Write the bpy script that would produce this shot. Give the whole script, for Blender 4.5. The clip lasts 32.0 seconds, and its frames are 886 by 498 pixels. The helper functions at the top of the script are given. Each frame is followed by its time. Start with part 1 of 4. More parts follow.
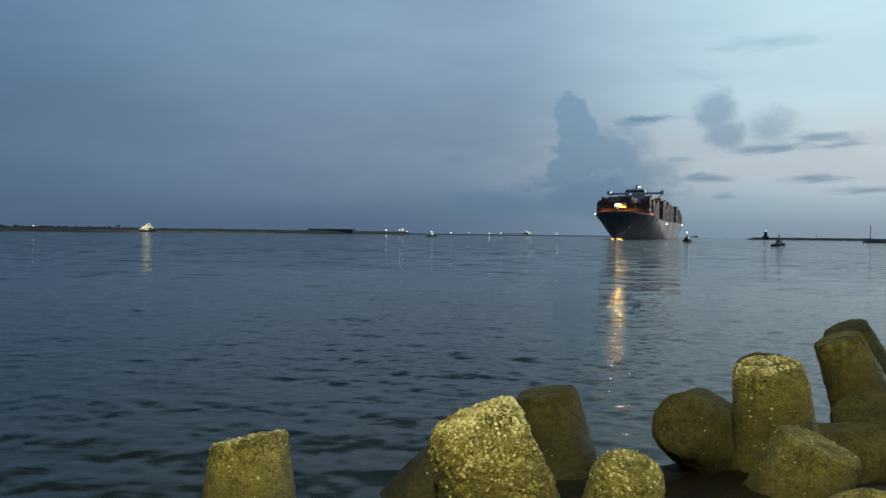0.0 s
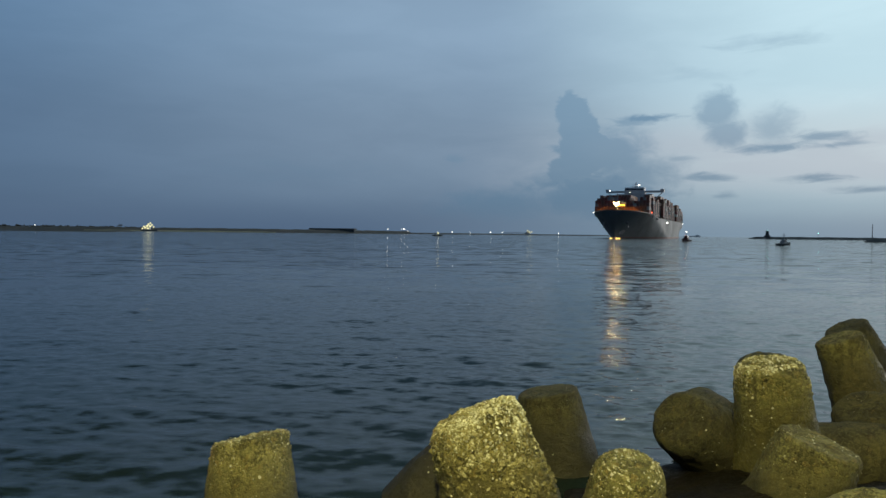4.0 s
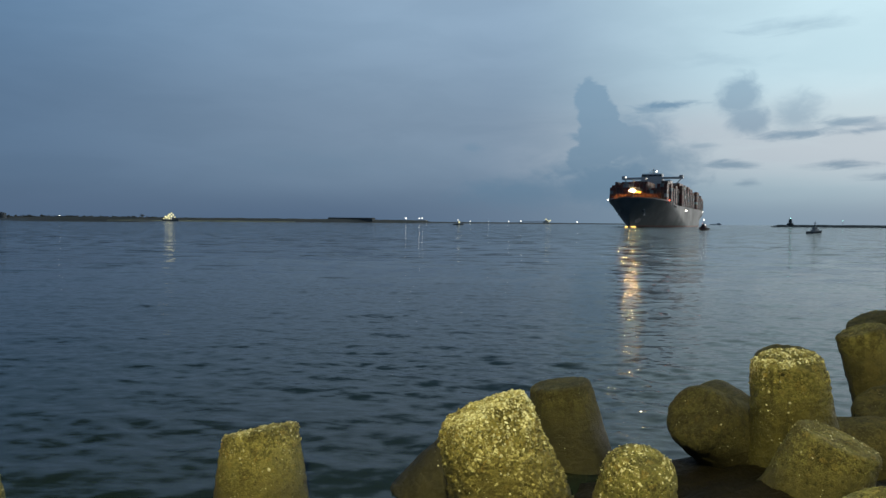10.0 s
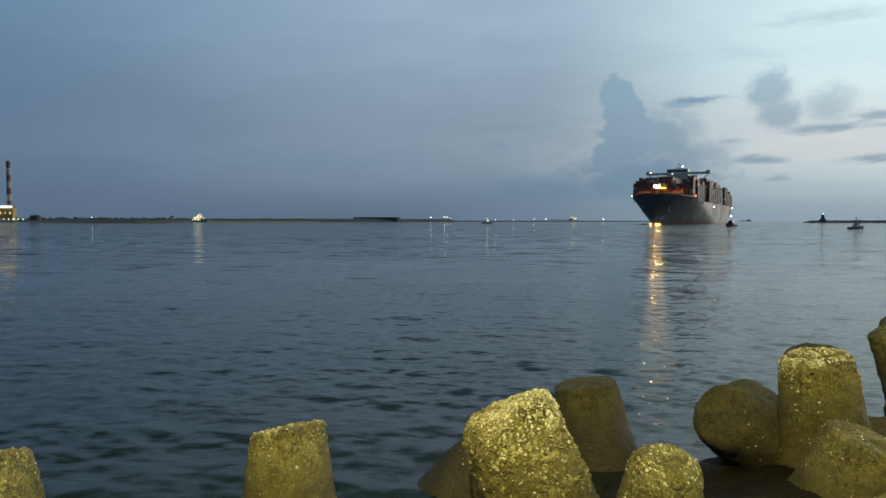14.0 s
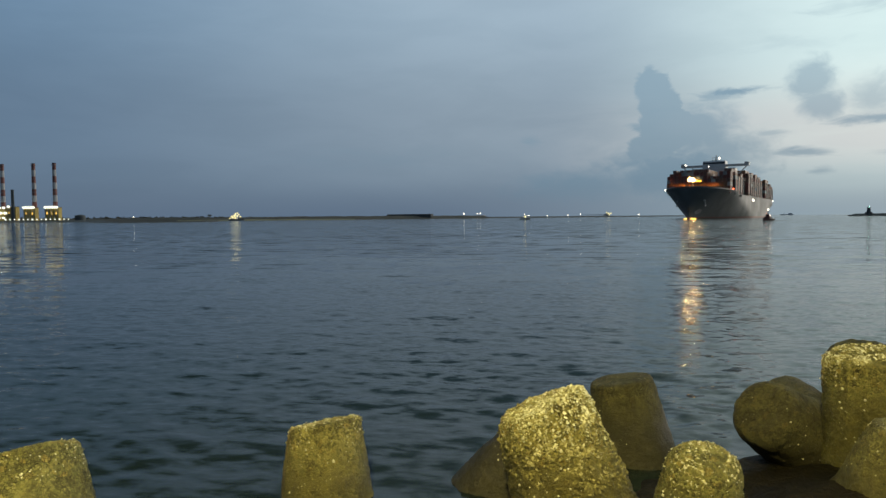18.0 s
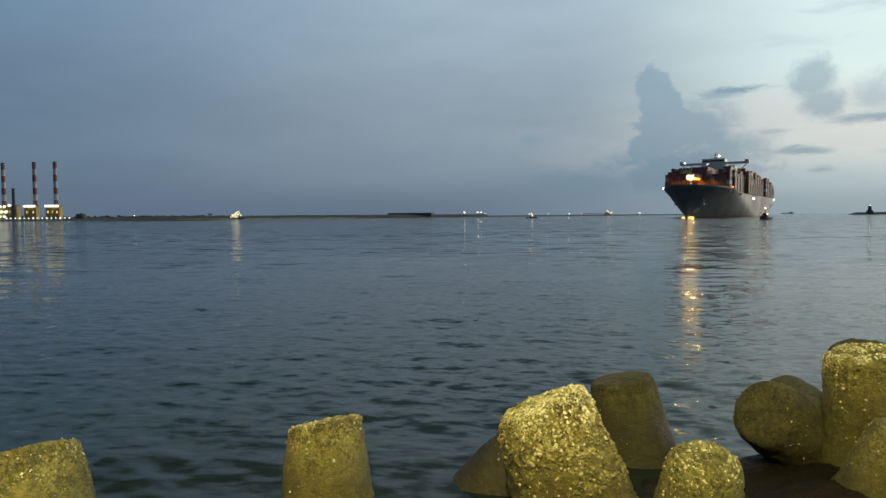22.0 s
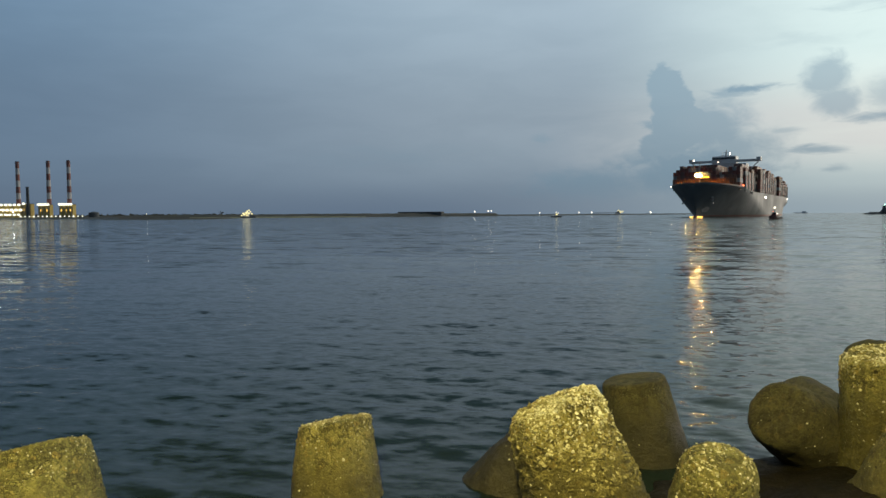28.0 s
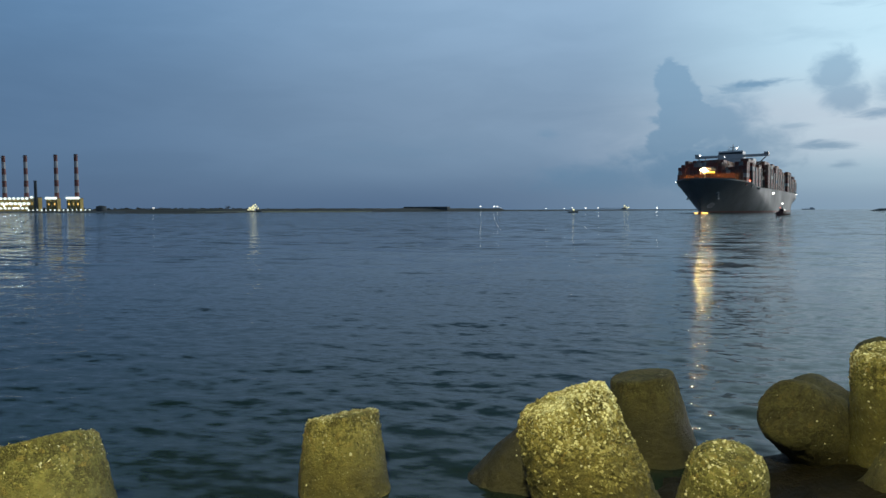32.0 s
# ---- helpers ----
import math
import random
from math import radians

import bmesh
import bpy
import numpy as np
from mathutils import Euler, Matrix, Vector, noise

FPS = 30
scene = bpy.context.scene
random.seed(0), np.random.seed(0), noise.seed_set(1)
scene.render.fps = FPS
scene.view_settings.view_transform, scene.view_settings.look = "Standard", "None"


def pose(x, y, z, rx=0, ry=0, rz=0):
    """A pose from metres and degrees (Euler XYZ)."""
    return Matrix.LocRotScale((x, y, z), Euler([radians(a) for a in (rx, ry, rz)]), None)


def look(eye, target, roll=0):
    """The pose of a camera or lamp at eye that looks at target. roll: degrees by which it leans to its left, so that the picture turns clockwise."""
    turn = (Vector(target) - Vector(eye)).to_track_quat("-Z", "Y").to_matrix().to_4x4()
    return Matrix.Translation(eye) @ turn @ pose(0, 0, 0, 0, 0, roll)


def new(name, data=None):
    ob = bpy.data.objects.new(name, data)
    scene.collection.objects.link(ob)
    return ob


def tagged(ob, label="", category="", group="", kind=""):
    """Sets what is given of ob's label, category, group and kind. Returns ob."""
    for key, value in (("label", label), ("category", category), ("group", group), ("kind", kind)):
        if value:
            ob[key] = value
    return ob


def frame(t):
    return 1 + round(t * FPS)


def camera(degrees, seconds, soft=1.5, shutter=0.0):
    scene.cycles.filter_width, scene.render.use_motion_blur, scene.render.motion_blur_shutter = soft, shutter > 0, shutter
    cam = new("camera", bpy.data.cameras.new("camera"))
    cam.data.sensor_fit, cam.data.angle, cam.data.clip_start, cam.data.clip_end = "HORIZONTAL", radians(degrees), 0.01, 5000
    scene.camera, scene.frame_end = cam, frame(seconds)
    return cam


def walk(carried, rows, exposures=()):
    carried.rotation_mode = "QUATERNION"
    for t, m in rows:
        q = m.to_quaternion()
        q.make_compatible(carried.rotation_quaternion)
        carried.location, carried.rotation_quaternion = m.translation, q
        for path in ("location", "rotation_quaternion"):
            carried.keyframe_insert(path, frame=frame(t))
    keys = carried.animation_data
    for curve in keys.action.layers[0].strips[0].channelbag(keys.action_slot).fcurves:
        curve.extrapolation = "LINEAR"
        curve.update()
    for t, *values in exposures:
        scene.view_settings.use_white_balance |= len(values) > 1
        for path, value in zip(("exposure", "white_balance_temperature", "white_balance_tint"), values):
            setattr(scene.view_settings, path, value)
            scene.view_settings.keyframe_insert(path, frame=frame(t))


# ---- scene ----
import itertools

cam = camera(68.0, 32.0)
PATH = [
    (0, (0.058, 0.172, 2.689), (-0.004, 2.17, 2.643), 0.7),
    (0.5, (0.064, 0.17, 2.69), (-0.001, 2.169, 2.646), 0.8),
    (1, (0.065, 0.169, 2.69), (0.0, 2.167, 2.647), 0.7),
    (1.5, (0.067, 0.166, 2.689), (0.001, 2.165, 2.646), 0.7),
    (2, (0.068, 0.163, 2.69), (0.002, 2.162, 2.646), 0.7),
    (2.5, (0.066, 0.163, 2.69), (0.0, 2.161, 2.645), 0.7),
    (3, (0.063, 0.164, 2.691), (-0.003, 2.162, 2.644), 0.7),
    (3.5, (0.059, 0.162, 2.693), (-0.006, 2.16, 2.645), 0.7),
    (5.5, (0.07, 0.181, 2.688), (-0.006, 2.179, 2.64), 0.6),
    (6, (0.074, 0.192, 2.688), (-0.006, 2.19, 2.642), 0.6),
    (6.5, (0.079, 0.204, 2.688), (-0.006, 2.202, 2.644), 0.6),
    (7, (0.084, 0.219, 2.686), (-0.007, 2.217, 2.644), 0.7),
    (7.5, (0.086, 0.235, 2.685), (-0.008, 2.233, 2.643), 0.7),
    (8, (0.087, 0.243, 2.689), (-0.011, 2.24, 2.644), 0.8),
    (8.5, (0.092, 0.242, 2.695), (-0.01, 2.239, 2.646), 0.7),
    (9, (0.11, 0.24, 2.701), (0.001, 2.237, 2.645), 0.7),
    (9.5, (0.135, 0.24, 2.71), (0.016, 2.235, 2.643), 0.6),
    (10, (0.144, 0.243, 2.72), (0.023, 2.238, 2.638), 0.5),
    (10.5, (0.147, 0.246, 2.726), (0.025, 2.24, 2.633), 0.5),
    (11, (0.157, 0.242, 2.73), (0.031, 2.236, 2.632), 0.4),
    (11.5, (0.166, 0.235, 2.732), (0.035, 2.229, 2.636), 0.4),
    (12, (0.17, 0.229, 2.733), (0.03, 2.222, 2.641), 0.3),
    (12.5, (0.174, 0.221, 2.735), (0.021, 2.213, 2.647), 0.2),
    (13, (0.176, 0.213, 2.736), (0.007, 2.204, 2.651), 0.1),
    (13.5, (0.171, 0.208, 2.735), (-0.013, 2.198, 2.65), 0.0),
    (14, (0.162, 0.2, 2.735), (-0.035, 2.189, 2.649), 0.0),
    (14.5, (0.156, 0.189, 2.736), (-0.058, 2.176, 2.648), 0.0),
    (16.5, (0.164, 0.186, 2.733), (-0.115, 2.164, 2.639), -0.4),
    (17, (0.163, 0.189, 2.732), (-0.125, 2.166, 2.637), -0.4),
    (17.5, (0.161, 0.191, 2.73), (-0.133, 2.166, 2.635), -0.5),
    (18, (0.161, 0.189, 2.73), (-0.137, 2.164, 2.634), -0.5),
    (18.5, (0.161, 0.188, 2.731), (-0.137, 2.163, 2.634), -0.5),
    (19, (0.162, 0.19, 2.732), (-0.136, 2.165, 2.634), -0.5),
    (19.5, (0.163, 0.191, 2.734), (-0.136, 2.166, 2.635), -0.5),
    (20, (0.164, 0.193, 2.734), (-0.136, 2.168, 2.635), -0.5),
    (20.5, (0.165, 0.195, 2.733), (-0.135, 2.17, 2.634), -0.5),
    (21, (0.165, 0.195, 2.733), (-0.135, 2.17, 2.635), -0.5),
    (21.5, (0.165, 0.194, 2.735), (-0.136, 2.169, 2.636), -0.5),
    (22, (0.163, 0.194, 2.737), (-0.137, 2.169, 2.637), -0.5),
    (22.5, (0.161, 0.194, 2.737), (-0.139, 2.169, 2.637), -0.5),
    (23, (0.159, 0.194, 2.736), (-0.141, 2.169, 2.635), -0.5),
    (23.5, (0.159, 0.195, 2.735), (-0.141, 2.17, 2.634), -0.4),
    (24, (0.16, 0.196, 2.733), (-0.141, 2.17, 2.632), -0.4),
    (24.5, (0.16, 0.199, 2.732), (-0.142, 2.174, 2.632), -0.4),
    (25, (0.156, 0.206, 2.733), (-0.148, 2.18, 2.632), -0.4),
    (25.5, (0.152, 0.21, 2.733), (-0.155, 2.184, 2.632), -0.3),
    (27.5, (0.149, 0.237, 2.729), (-0.177, 2.208, 2.627), -0.4),
    (28, (0.149, 0.242, 2.728), (-0.181, 2.212, 2.625), -0.4),
    (28.5, (0.15, 0.249, 2.727), (-0.185, 2.218, 2.624), -0.4),
    (29, (0.151, 0.255, 2.728), (-0.19, 2.223, 2.624), -0.4),
    (29.5, (0.151, 0.257, 2.729), (-0.194, 2.225, 2.623), -0.4),
    (30, (0.149, 0.258, 2.728), (-0.198, 2.225, 2.62), -0.4),
    (30.5, (0.144, 0.26, 2.727), (-0.205, 2.226, 2.616), -0.3),
    (31, (0.138, 0.262, 2.728), (-0.21, 2.228, 2.615), -0.2),
    (31.5, (0.131, 0.264, 2.727), (-0.217, 2.23, 2.612), -0.2),
    (32, (0.122, 0.267, 2.725), (-0.225, 2.233, 2.607), -0.2),
]
EXPOSURES = [(0, -0.03, 6450, 8), (7, 0.0, 6450, 8), (10, 0.06, 6550, 8), (13, 0.2, 6900, 8), (17, 0.27, 7350, 9), (25, 0.36, 7700, 9), (30.2, 0.33, 7650, 10), (30.8, 0.14, 6900, 4), (31.2, 0.08, 6450, 3), (32, 0.18, 6200, 7)]
walk(cam, [(t, look(eye, target, roll)) for t, eye, target, roll in PATH], EXPOSURES)

# ---- world: dusk sky, brighter towards the east, with cumulus banks ----
AZ_BRIGHT = radians(52)
world = bpy.data.worlds.new("dusk_sky")
scene.world = world
world.use_nodes = True


class Nodes:
    """Short names for building node trees."""

    def __init__(self, tree):
        self.tree = tree
        tree.nodes.clear()

    def node(self, kind, **values):
        n = self.tree.nodes.new(kind)
        for key, value in values.items():
            if key in n.inputs:
                n.inputs[key].default_value = value
        return n

    def put(self, socket, value):
        if hasattr(value, "is_linked"):
            self.tree.links.new(value, socket)
        else:
            socket.default_value = value

    def math(self, op, a, b=0.0, c=0.0, clamp=False):
        n = self.tree.nodes.new("ShaderNodeMath")
        n.operation, n.use_clamp = op, clamp
        for s, v in zip(n.inputs, (a, b, c)):
            self.put(s, v)
        return n.outputs[0]

    def step(self, x, lo, hi, a=0.0, b=1.0):
        n = self.tree.nodes.new("ShaderNodeMapRange")
        n.interpolation_type = "SMOOTHSTEP"
        for key, v in (("Value", x), ("From Min", lo), ("From Max", hi), ("To Min", a), ("To Max", b)):
            self.put(n.inputs[key], v)
        return n.outputs[0]

    def mix(self, f, a, b, blend="MIX"):
        n = self.tree.nodes.new("ShaderNodeMix")
        n.data_type, n.blend_type = "RGBA", blend
        self.put(n.inputs[0], f), self.put(n.inputs[6], a), self.put(n.inputs[7], b)
        return n.outputs[2]

    def ramp(self, f, stops, mode="EASE"):
        n = self.tree.nodes.new("ShaderNodeValToRGB")
        n.color_ramp.interpolation = mode
        while len(n.color_ramp.elements) < len(stops):
            n.color_ramp.elements.new(0.5)
        for e, (p, c) in zip(n.color_ramp.elements, stops):
            e.position, e.color = p, (*c, 1) if len(c) == 3 else c
        self.put(n.inputs[0], f)
        return n.outputs[0]

    def noise(self, vec, scale, detail=4.0, rough=0.55, distortion=0.0):
        n = self.node("ShaderNodeTexNoise", Scale=scale, Detail=detail, Roughness=rough, Distortion=distortion)
        if vec is not None:
            self.put(n.inputs["Vector"], vec)
        return n.outputs["Fac"]

    def voronoi(self, vec, scale, feature="F1", out="Distance", rand=1.0):
        n = self.node("ShaderNodeTexVoronoi", Scale=scale, Randomness=rand)
        n.feature = feature
        if vec is not None:
            self.put(n.inputs["Vector"], vec)
        return n.outputs[out]

    def xyz(self, x, y, z):
        n = self.tree.nodes.new("ShaderNodeCombineXYZ")
        for s, v in zip(n.inputs, (x, y, z)):
            self.put(s, v)
        return n.outputs[0]

    def split(self, vec):
        n = self.tree.nodes.new("ShaderNodeSeparateXYZ")
        self.put(n.inputs[0], vec)
        return n.outputs

    def scaled(self, vec, s):
        n = self.tree.nodes.new("ShaderNodeMapping")
        n.inputs["Scale"].default_value = s
        self.put(n.inputs["Vector"], vec)
        return n.outputs[0]


def srgb(r, g, b):
    return tuple((c / 255 / 12.92) if c < 10 else ((c / 255 + 0.055) / 1.055) ** 2.4 for c in (r, g, b))


def make_sky():
    k = Nodes(world.node_tree)
    way = k.node("ShaderNodeTexCoord").outputs["Generated"]
    x, y, z = k.split(way)
    az = k.math("MULTIPLY", k.math("ARCTAN2", x, y), 180 / math.pi)
    el = k.math("MULTIPLY", k.math("ARCSINE", z), 180 / math.pi)
    flat = k.math("SQRT", k.math("ADD", k.math("MULTIPLY", x, x), k.math("MULTIPLY", y, y)))
    toward = k.math("DIVIDE", k.math("ADD", k.math("MULTIPLY", x, math.sin(AZ_BRIGHT)), k.math("MULTIPLY", y, math.cos(AZ_BRIGHT))), k.math("MAXIMUM", flat, 0.01))
    up = k.math("DIVIDE", k.math("MAXIMUM", el, 0.0), 30.0, clamp=True)
    west = k.ramp(up, [(0.0, srgb(*SKY_W[0])), (0.25, srgb(*SKY_W[1])), (0.6, srgb(*SKY_W[2])), (1.0, srgb(*SKY_W[3]))])
    mid = k.ramp(up, [(0.0, srgb(*SKY_M[0])), (0.25, srgb(*SKY_M[1])), (0.6, srgb(*SKY_M[2])), (1.0, srgb(*SKY_M[3]))])
    east = k.ramp(up, [(0.0, srgb(*SKY_E[0])), (0.08, srgb(*SKY_E[1])), (0.2, srgb(*SKY_E[2])), (0.42, srgb(*SKY_E[3])), (1.0, srgb(*SKY_E[4]))])
    veil = k.mix(k.step(toward, -0.15, 0.66), west, mid)
    veil = k.mix(k.step(toward, 0.62, 0.97), veil, east)
    # soft layered stratus
    lay = k.xyz(k.math("MULTIPLY", az, 0.035), k.math("MULTIPLY", el, 0.13), 0.0)
    soft = k.noise(lay, 2.2, 6.0, 0.55, 0.3)
    veil = k.mix(k.step(soft, 0.36, 0.64), k.mix(1.0, veil, (0.965, 0.97, 0.975, 1), "MULTIPLY"), k.mix(1.0, veil, (1.035, 1.03, 1.028, 1), "MULTIPLY"))
    # a faint rose layer low in the brighter part of the sky
    rose = k.math("MULTIPLY", k.math("MULTIPLY", k.step(toward, 0.56, 0.86), k.step(el, 2.0, 5.0)), k.math("MULTIPLY", k.step(el, 10.5, 6.5), k.step(soft, 0.38, 0.60, 0.15, 0.6)))
    veil = k.mix(rose, veil, (*srgb(178, 188, 202), 1))
    # ragged outlines
    fine = k.xyz(k.math("MULTIPLY", az, 0.1), k.math("MULTIPLY", el, 0.16), 3.0)
    puff = k.math("SUBTRACT", k.noise(fine, 5.5, 7.0, 0.6, 0.4), 0.5)
    wide = k.xyz(k.math("MULTIPLY", az, 0.06), k.math("MULTIPLY", el, 0.26), 7.0)
    wisp = k.math("SUBTRACT", k.noise(wide, 5.0, 7.0, 0.6, 0.6), 0.5)

    def bank(a, e, ra, re, ragged, rag, lo=0.0, hi=0.25):
        da = k.math("DIVIDE", k.math("SUBTRACT", az, a), ra)
        de = k.math("DIVIDE", k.math("SUBTRACT", el, e), re)
        r = k.math("SQRT", k.math("ADD", k.math("MULTIPLY", da, da), k.math("MULTIPLY", de, de)))
        inside = k.math("SUBTRACT", 1.0, r)
        return k.step(k.math("ADD", inside, k.math("MULTIPLY", ragged, rag)), lo, hi)

    cumulus = None
    for b in BANKS:
        m = bank(*b[:4], puff if b[4] == "puff" else wisp, *b[5:8])
        m = k.math("MULTIPLY", m, b[8])
        cumulus = m if cumulus is None else k.math("MAXIMUM", cumulus, m)
    cloud = k.mix(k.step(el, 2.0, 12.0), (*srgb(94, 127, 155), 1), (*srgb(120, 153, 181), 1))
    veil = k.mix(cumulus, veil, cloud)
    haze = k.step(el, 3.6, 0.2, 0.0, 0.75)
    veil = k.mix(haze, veil, k.mix(k.step(toward, 0.42, 1.0), (*srgb(82, 104, 132), 1), (*srgb(134, 158, 178), 1)))
    air = k.tree.nodes.new("ShaderNodeTexSky")
    air.sky_type, air.sun_disc = "NISHITA", False
    air.sun_elevation, air.sun_rotation = radians(2.0), AZ_BRIGHT
    sky = k.node("ShaderNodeBackground", Strength=0.05)
    k.put(sky.inputs[0], air.outputs[0])
    clouds = k.node("ShaderNodeBackground", Strength=CLOUD_LIGHT)
    k.put(clouds.inputs[0], veil)
    blend = k.node("ShaderNodeMixShader")
    blend.inputs[0].default_value = 0.92
    k.tree.links.new(sky.outputs[0], blend.inputs[1])
    k.tree.links.new(clouds.outputs[0], blend.inputs[2])
    out = k.tree.nodes.new("ShaderNodeOutputWorld")
    k.tree.links.new(blend.outputs[0], out.inputs[0])


# colours of the cloud veil from the horizon upwards: west, middle, east
SKY_W = [(84, 108, 136), (88, 115, 146), (98, 131, 166), (32, 52, 74)]
SKY_M = [(100, 124, 150), (126, 148, 172), (146, 172, 198), (90, 120, 152)]
SKY_E = [(132, 160, 178), (168, 192, 206), (211, 225, 232), (205, 234, 246), (226, 258, 268)]
CLOUD_LIGHT = 1.0
# azimuth, elevation, half width, half height in degrees, outline, raggedness, edge from, to, density
BANKS = [
    (9.0, 10.5, 1.75, 1.5, "puff", 1.1, 0.0, 0.22, 0.72),
    (9.8, 8.8, 1.9, 1.9, "puff", 1.0, 0.0, 0.22, 0.72),
    (10.4, 6.9, 3.1, 2.4, "puff", 1.1, 0.0, 0.25, 0.74),
    (7.7, 7.4, 1.3, 0.45, "wisp", 2.3, 0.0, 1.0, 0.67),
    (8.6, 5.5, 1.9, 1.6, "puff", 1.2, 0.0, 0.3, 0.72),
    (12.2, 6.6, 4.8, 3.8, "puff", 0.9, 0.0, 0.75, 0.74),
    (14.4, 5.0, 5.4, 2.6, "puff", 0.9, 0.0, 0.9, 0.7),
    (11.0, 3.4, 8.5, 3.2, "puff", 1.0, 0.0, 0.7, 0.84),
    (3.5, 2.4, 8.5, 2.2, "puff", 1.0, 0.0, 0.8, 0.72),
    (15.0, 9.65, 3.4, 0.42, "wisp", 2.3, 0.0, 1.0, 0.95),
    (13.9, 9.4, 2.2, 0.7, "wisp", 2.3, 0.0, 1.0, 0.67),
    (20.6, 9.9, 2.2, 2.3, "puff", 1.2, 0.0, 0.7, 0.62),
    (21.3, 8.2, 2.2, 1.6, "puff", 1.2, 0.0, 0.7, 0.6),
    (24.6, 8.4, 2.6, 2.2, "puff", 1.2, 0.0, 0.9, 0.48),
    (24.2, 6.95, 4.2, 0.55, "wisp", 2.3, 0.0, 1.0, 0.74),
    (27.6, 7.6, 3.0, 0.8, "wisp", 2.3, 0.0, 1.0, 0.67),
    (28.8, 6.9, 2.4, 0.4, "wisp", 2.3, 0.0, 1.0, 0.62),
    (19.6, 4.8, 3.6, 0.5, "wisp", 2.3, 0.0, 1.0, 0.67),
    (17.6, 6.3, 1.9, 0.35, "wisp", 2.3, 0.0, 1.0, 0.45),
    (21.2, 3.3, 1.4, 0.4, "wisp", 2.3, 0.0, 1.0, 0.45),
    (27.4, 4.5, 3.2, 0.45, "wisp", 2.3, 0.0, 1.0, 0.67),
    (31.2, 3.6, 3.2, 0.4, "wisp", 2.3, 0.0, 1.0, 0.62),
    (24.5, 14.9, 5.5, 0.8, "wisp", 2.3, 0.0, 1.1, 0.34),
    (19.0, 12.8, 5.0, 0.7, "wisp", 2.3, 0.0, 1.2, 0.18),
    (-1.2, 6.3, 1.3, 0.8, "wisp", 2.3, 0.0, 1.0, 0.39),
    (-14.0, 5.0, 12.0, 1.6, "wisp", 2.3, 0.0, 1.4, 0.17),
]
make_sky()

# the low sun behind the clouds, and the promenade lamp behind the camera
sun = new("sun", bpy.data.lights.new("sun", "SUN"))
sun.data.energy, sun.data.angle, sun.data.color = 0.6, radians(12), (1.0, 0.93, 0.86)
sun.matrix_world = look((90 * math.sin(AZ_BRIGHT), 90 * math.cos(AZ_BRIGHT), 12), (0, 0, 0))
lamp = new("promenade_lamp", bpy.data.lights.new("promenade_lamp", "POINT"))
lamp.data.energy, lamp.data.color, lamp.data.shadow_soft_size = 8000, (0.95, 0.86, 0.34), 0.25
lamp.location = (-0.4, -2.6, 8.4)


# ---- materials ----
def material(name, colour, rough=0.7, metal=0.0, second=None, scale=3.0, bump=0.0, fine=40.0, spread=0.35):
    """A painted or rough surface with variation at two scales."""
    mat = bpy.data.materials.new(name)
    mat.use_nodes = True
    k = Nodes(mat.node_tree)
    out = k.node("ShaderNodeOutputMaterial")
    p = k.node("ShaderNodeBsdfPrincipled", Roughness=rough, Metallic=metal)
    at = k.node("ShaderNodeTexCoord").outputs["Object"]
    big, small = k.noise(at, scale, 5.0, 0.6), k.noise(at, fine, 3.0, 0.6)
    other = second or tuple(c * (1 - spread) for c in colour)
    tone = k.mix(k.step(big, 0.35, 0.68), (*colour, 1), (*other, 1))
    tone = k.mix(k.step(small, 0.3, 0.75, 0.0, 0.35), tone, tuple(c * 0.6 for c in colour) + (1,))
    k.put(p.inputs["Base Color"], tone)
    k.put(p.inputs["Roughness"], k.step(small, 0.2, 0.8, max(rough - 0.12, 0.03), min(rough + 0.12, 1)))
    if bump:
        b = k.node("ShaderNodeBump", Strength=0.6, Distance=bump)
        k.put(b.inputs["Height"], k.math("ADD", small, k.math("MULTIPLY", big, 2.0)))
        k.put(p.inputs["Normal"], b.outputs[0])
    k.tree.links.new(p.outputs[0], out.inputs[0])
    return mat


def glow(name, colour, strength):
    mat = bpy.data.materials.new(name)
    mat.use_nodes = True
    k = Nodes(mat.node_tree)
    out = k.node("ShaderNodeOutputMaterial")
    e = k.node("ShaderNodeEmission", Strength=strength)
    e.inputs[0].default_value = (*colour, 1)
    k.tree.links.new(e.outputs[0], out.inputs[0])
    return mat


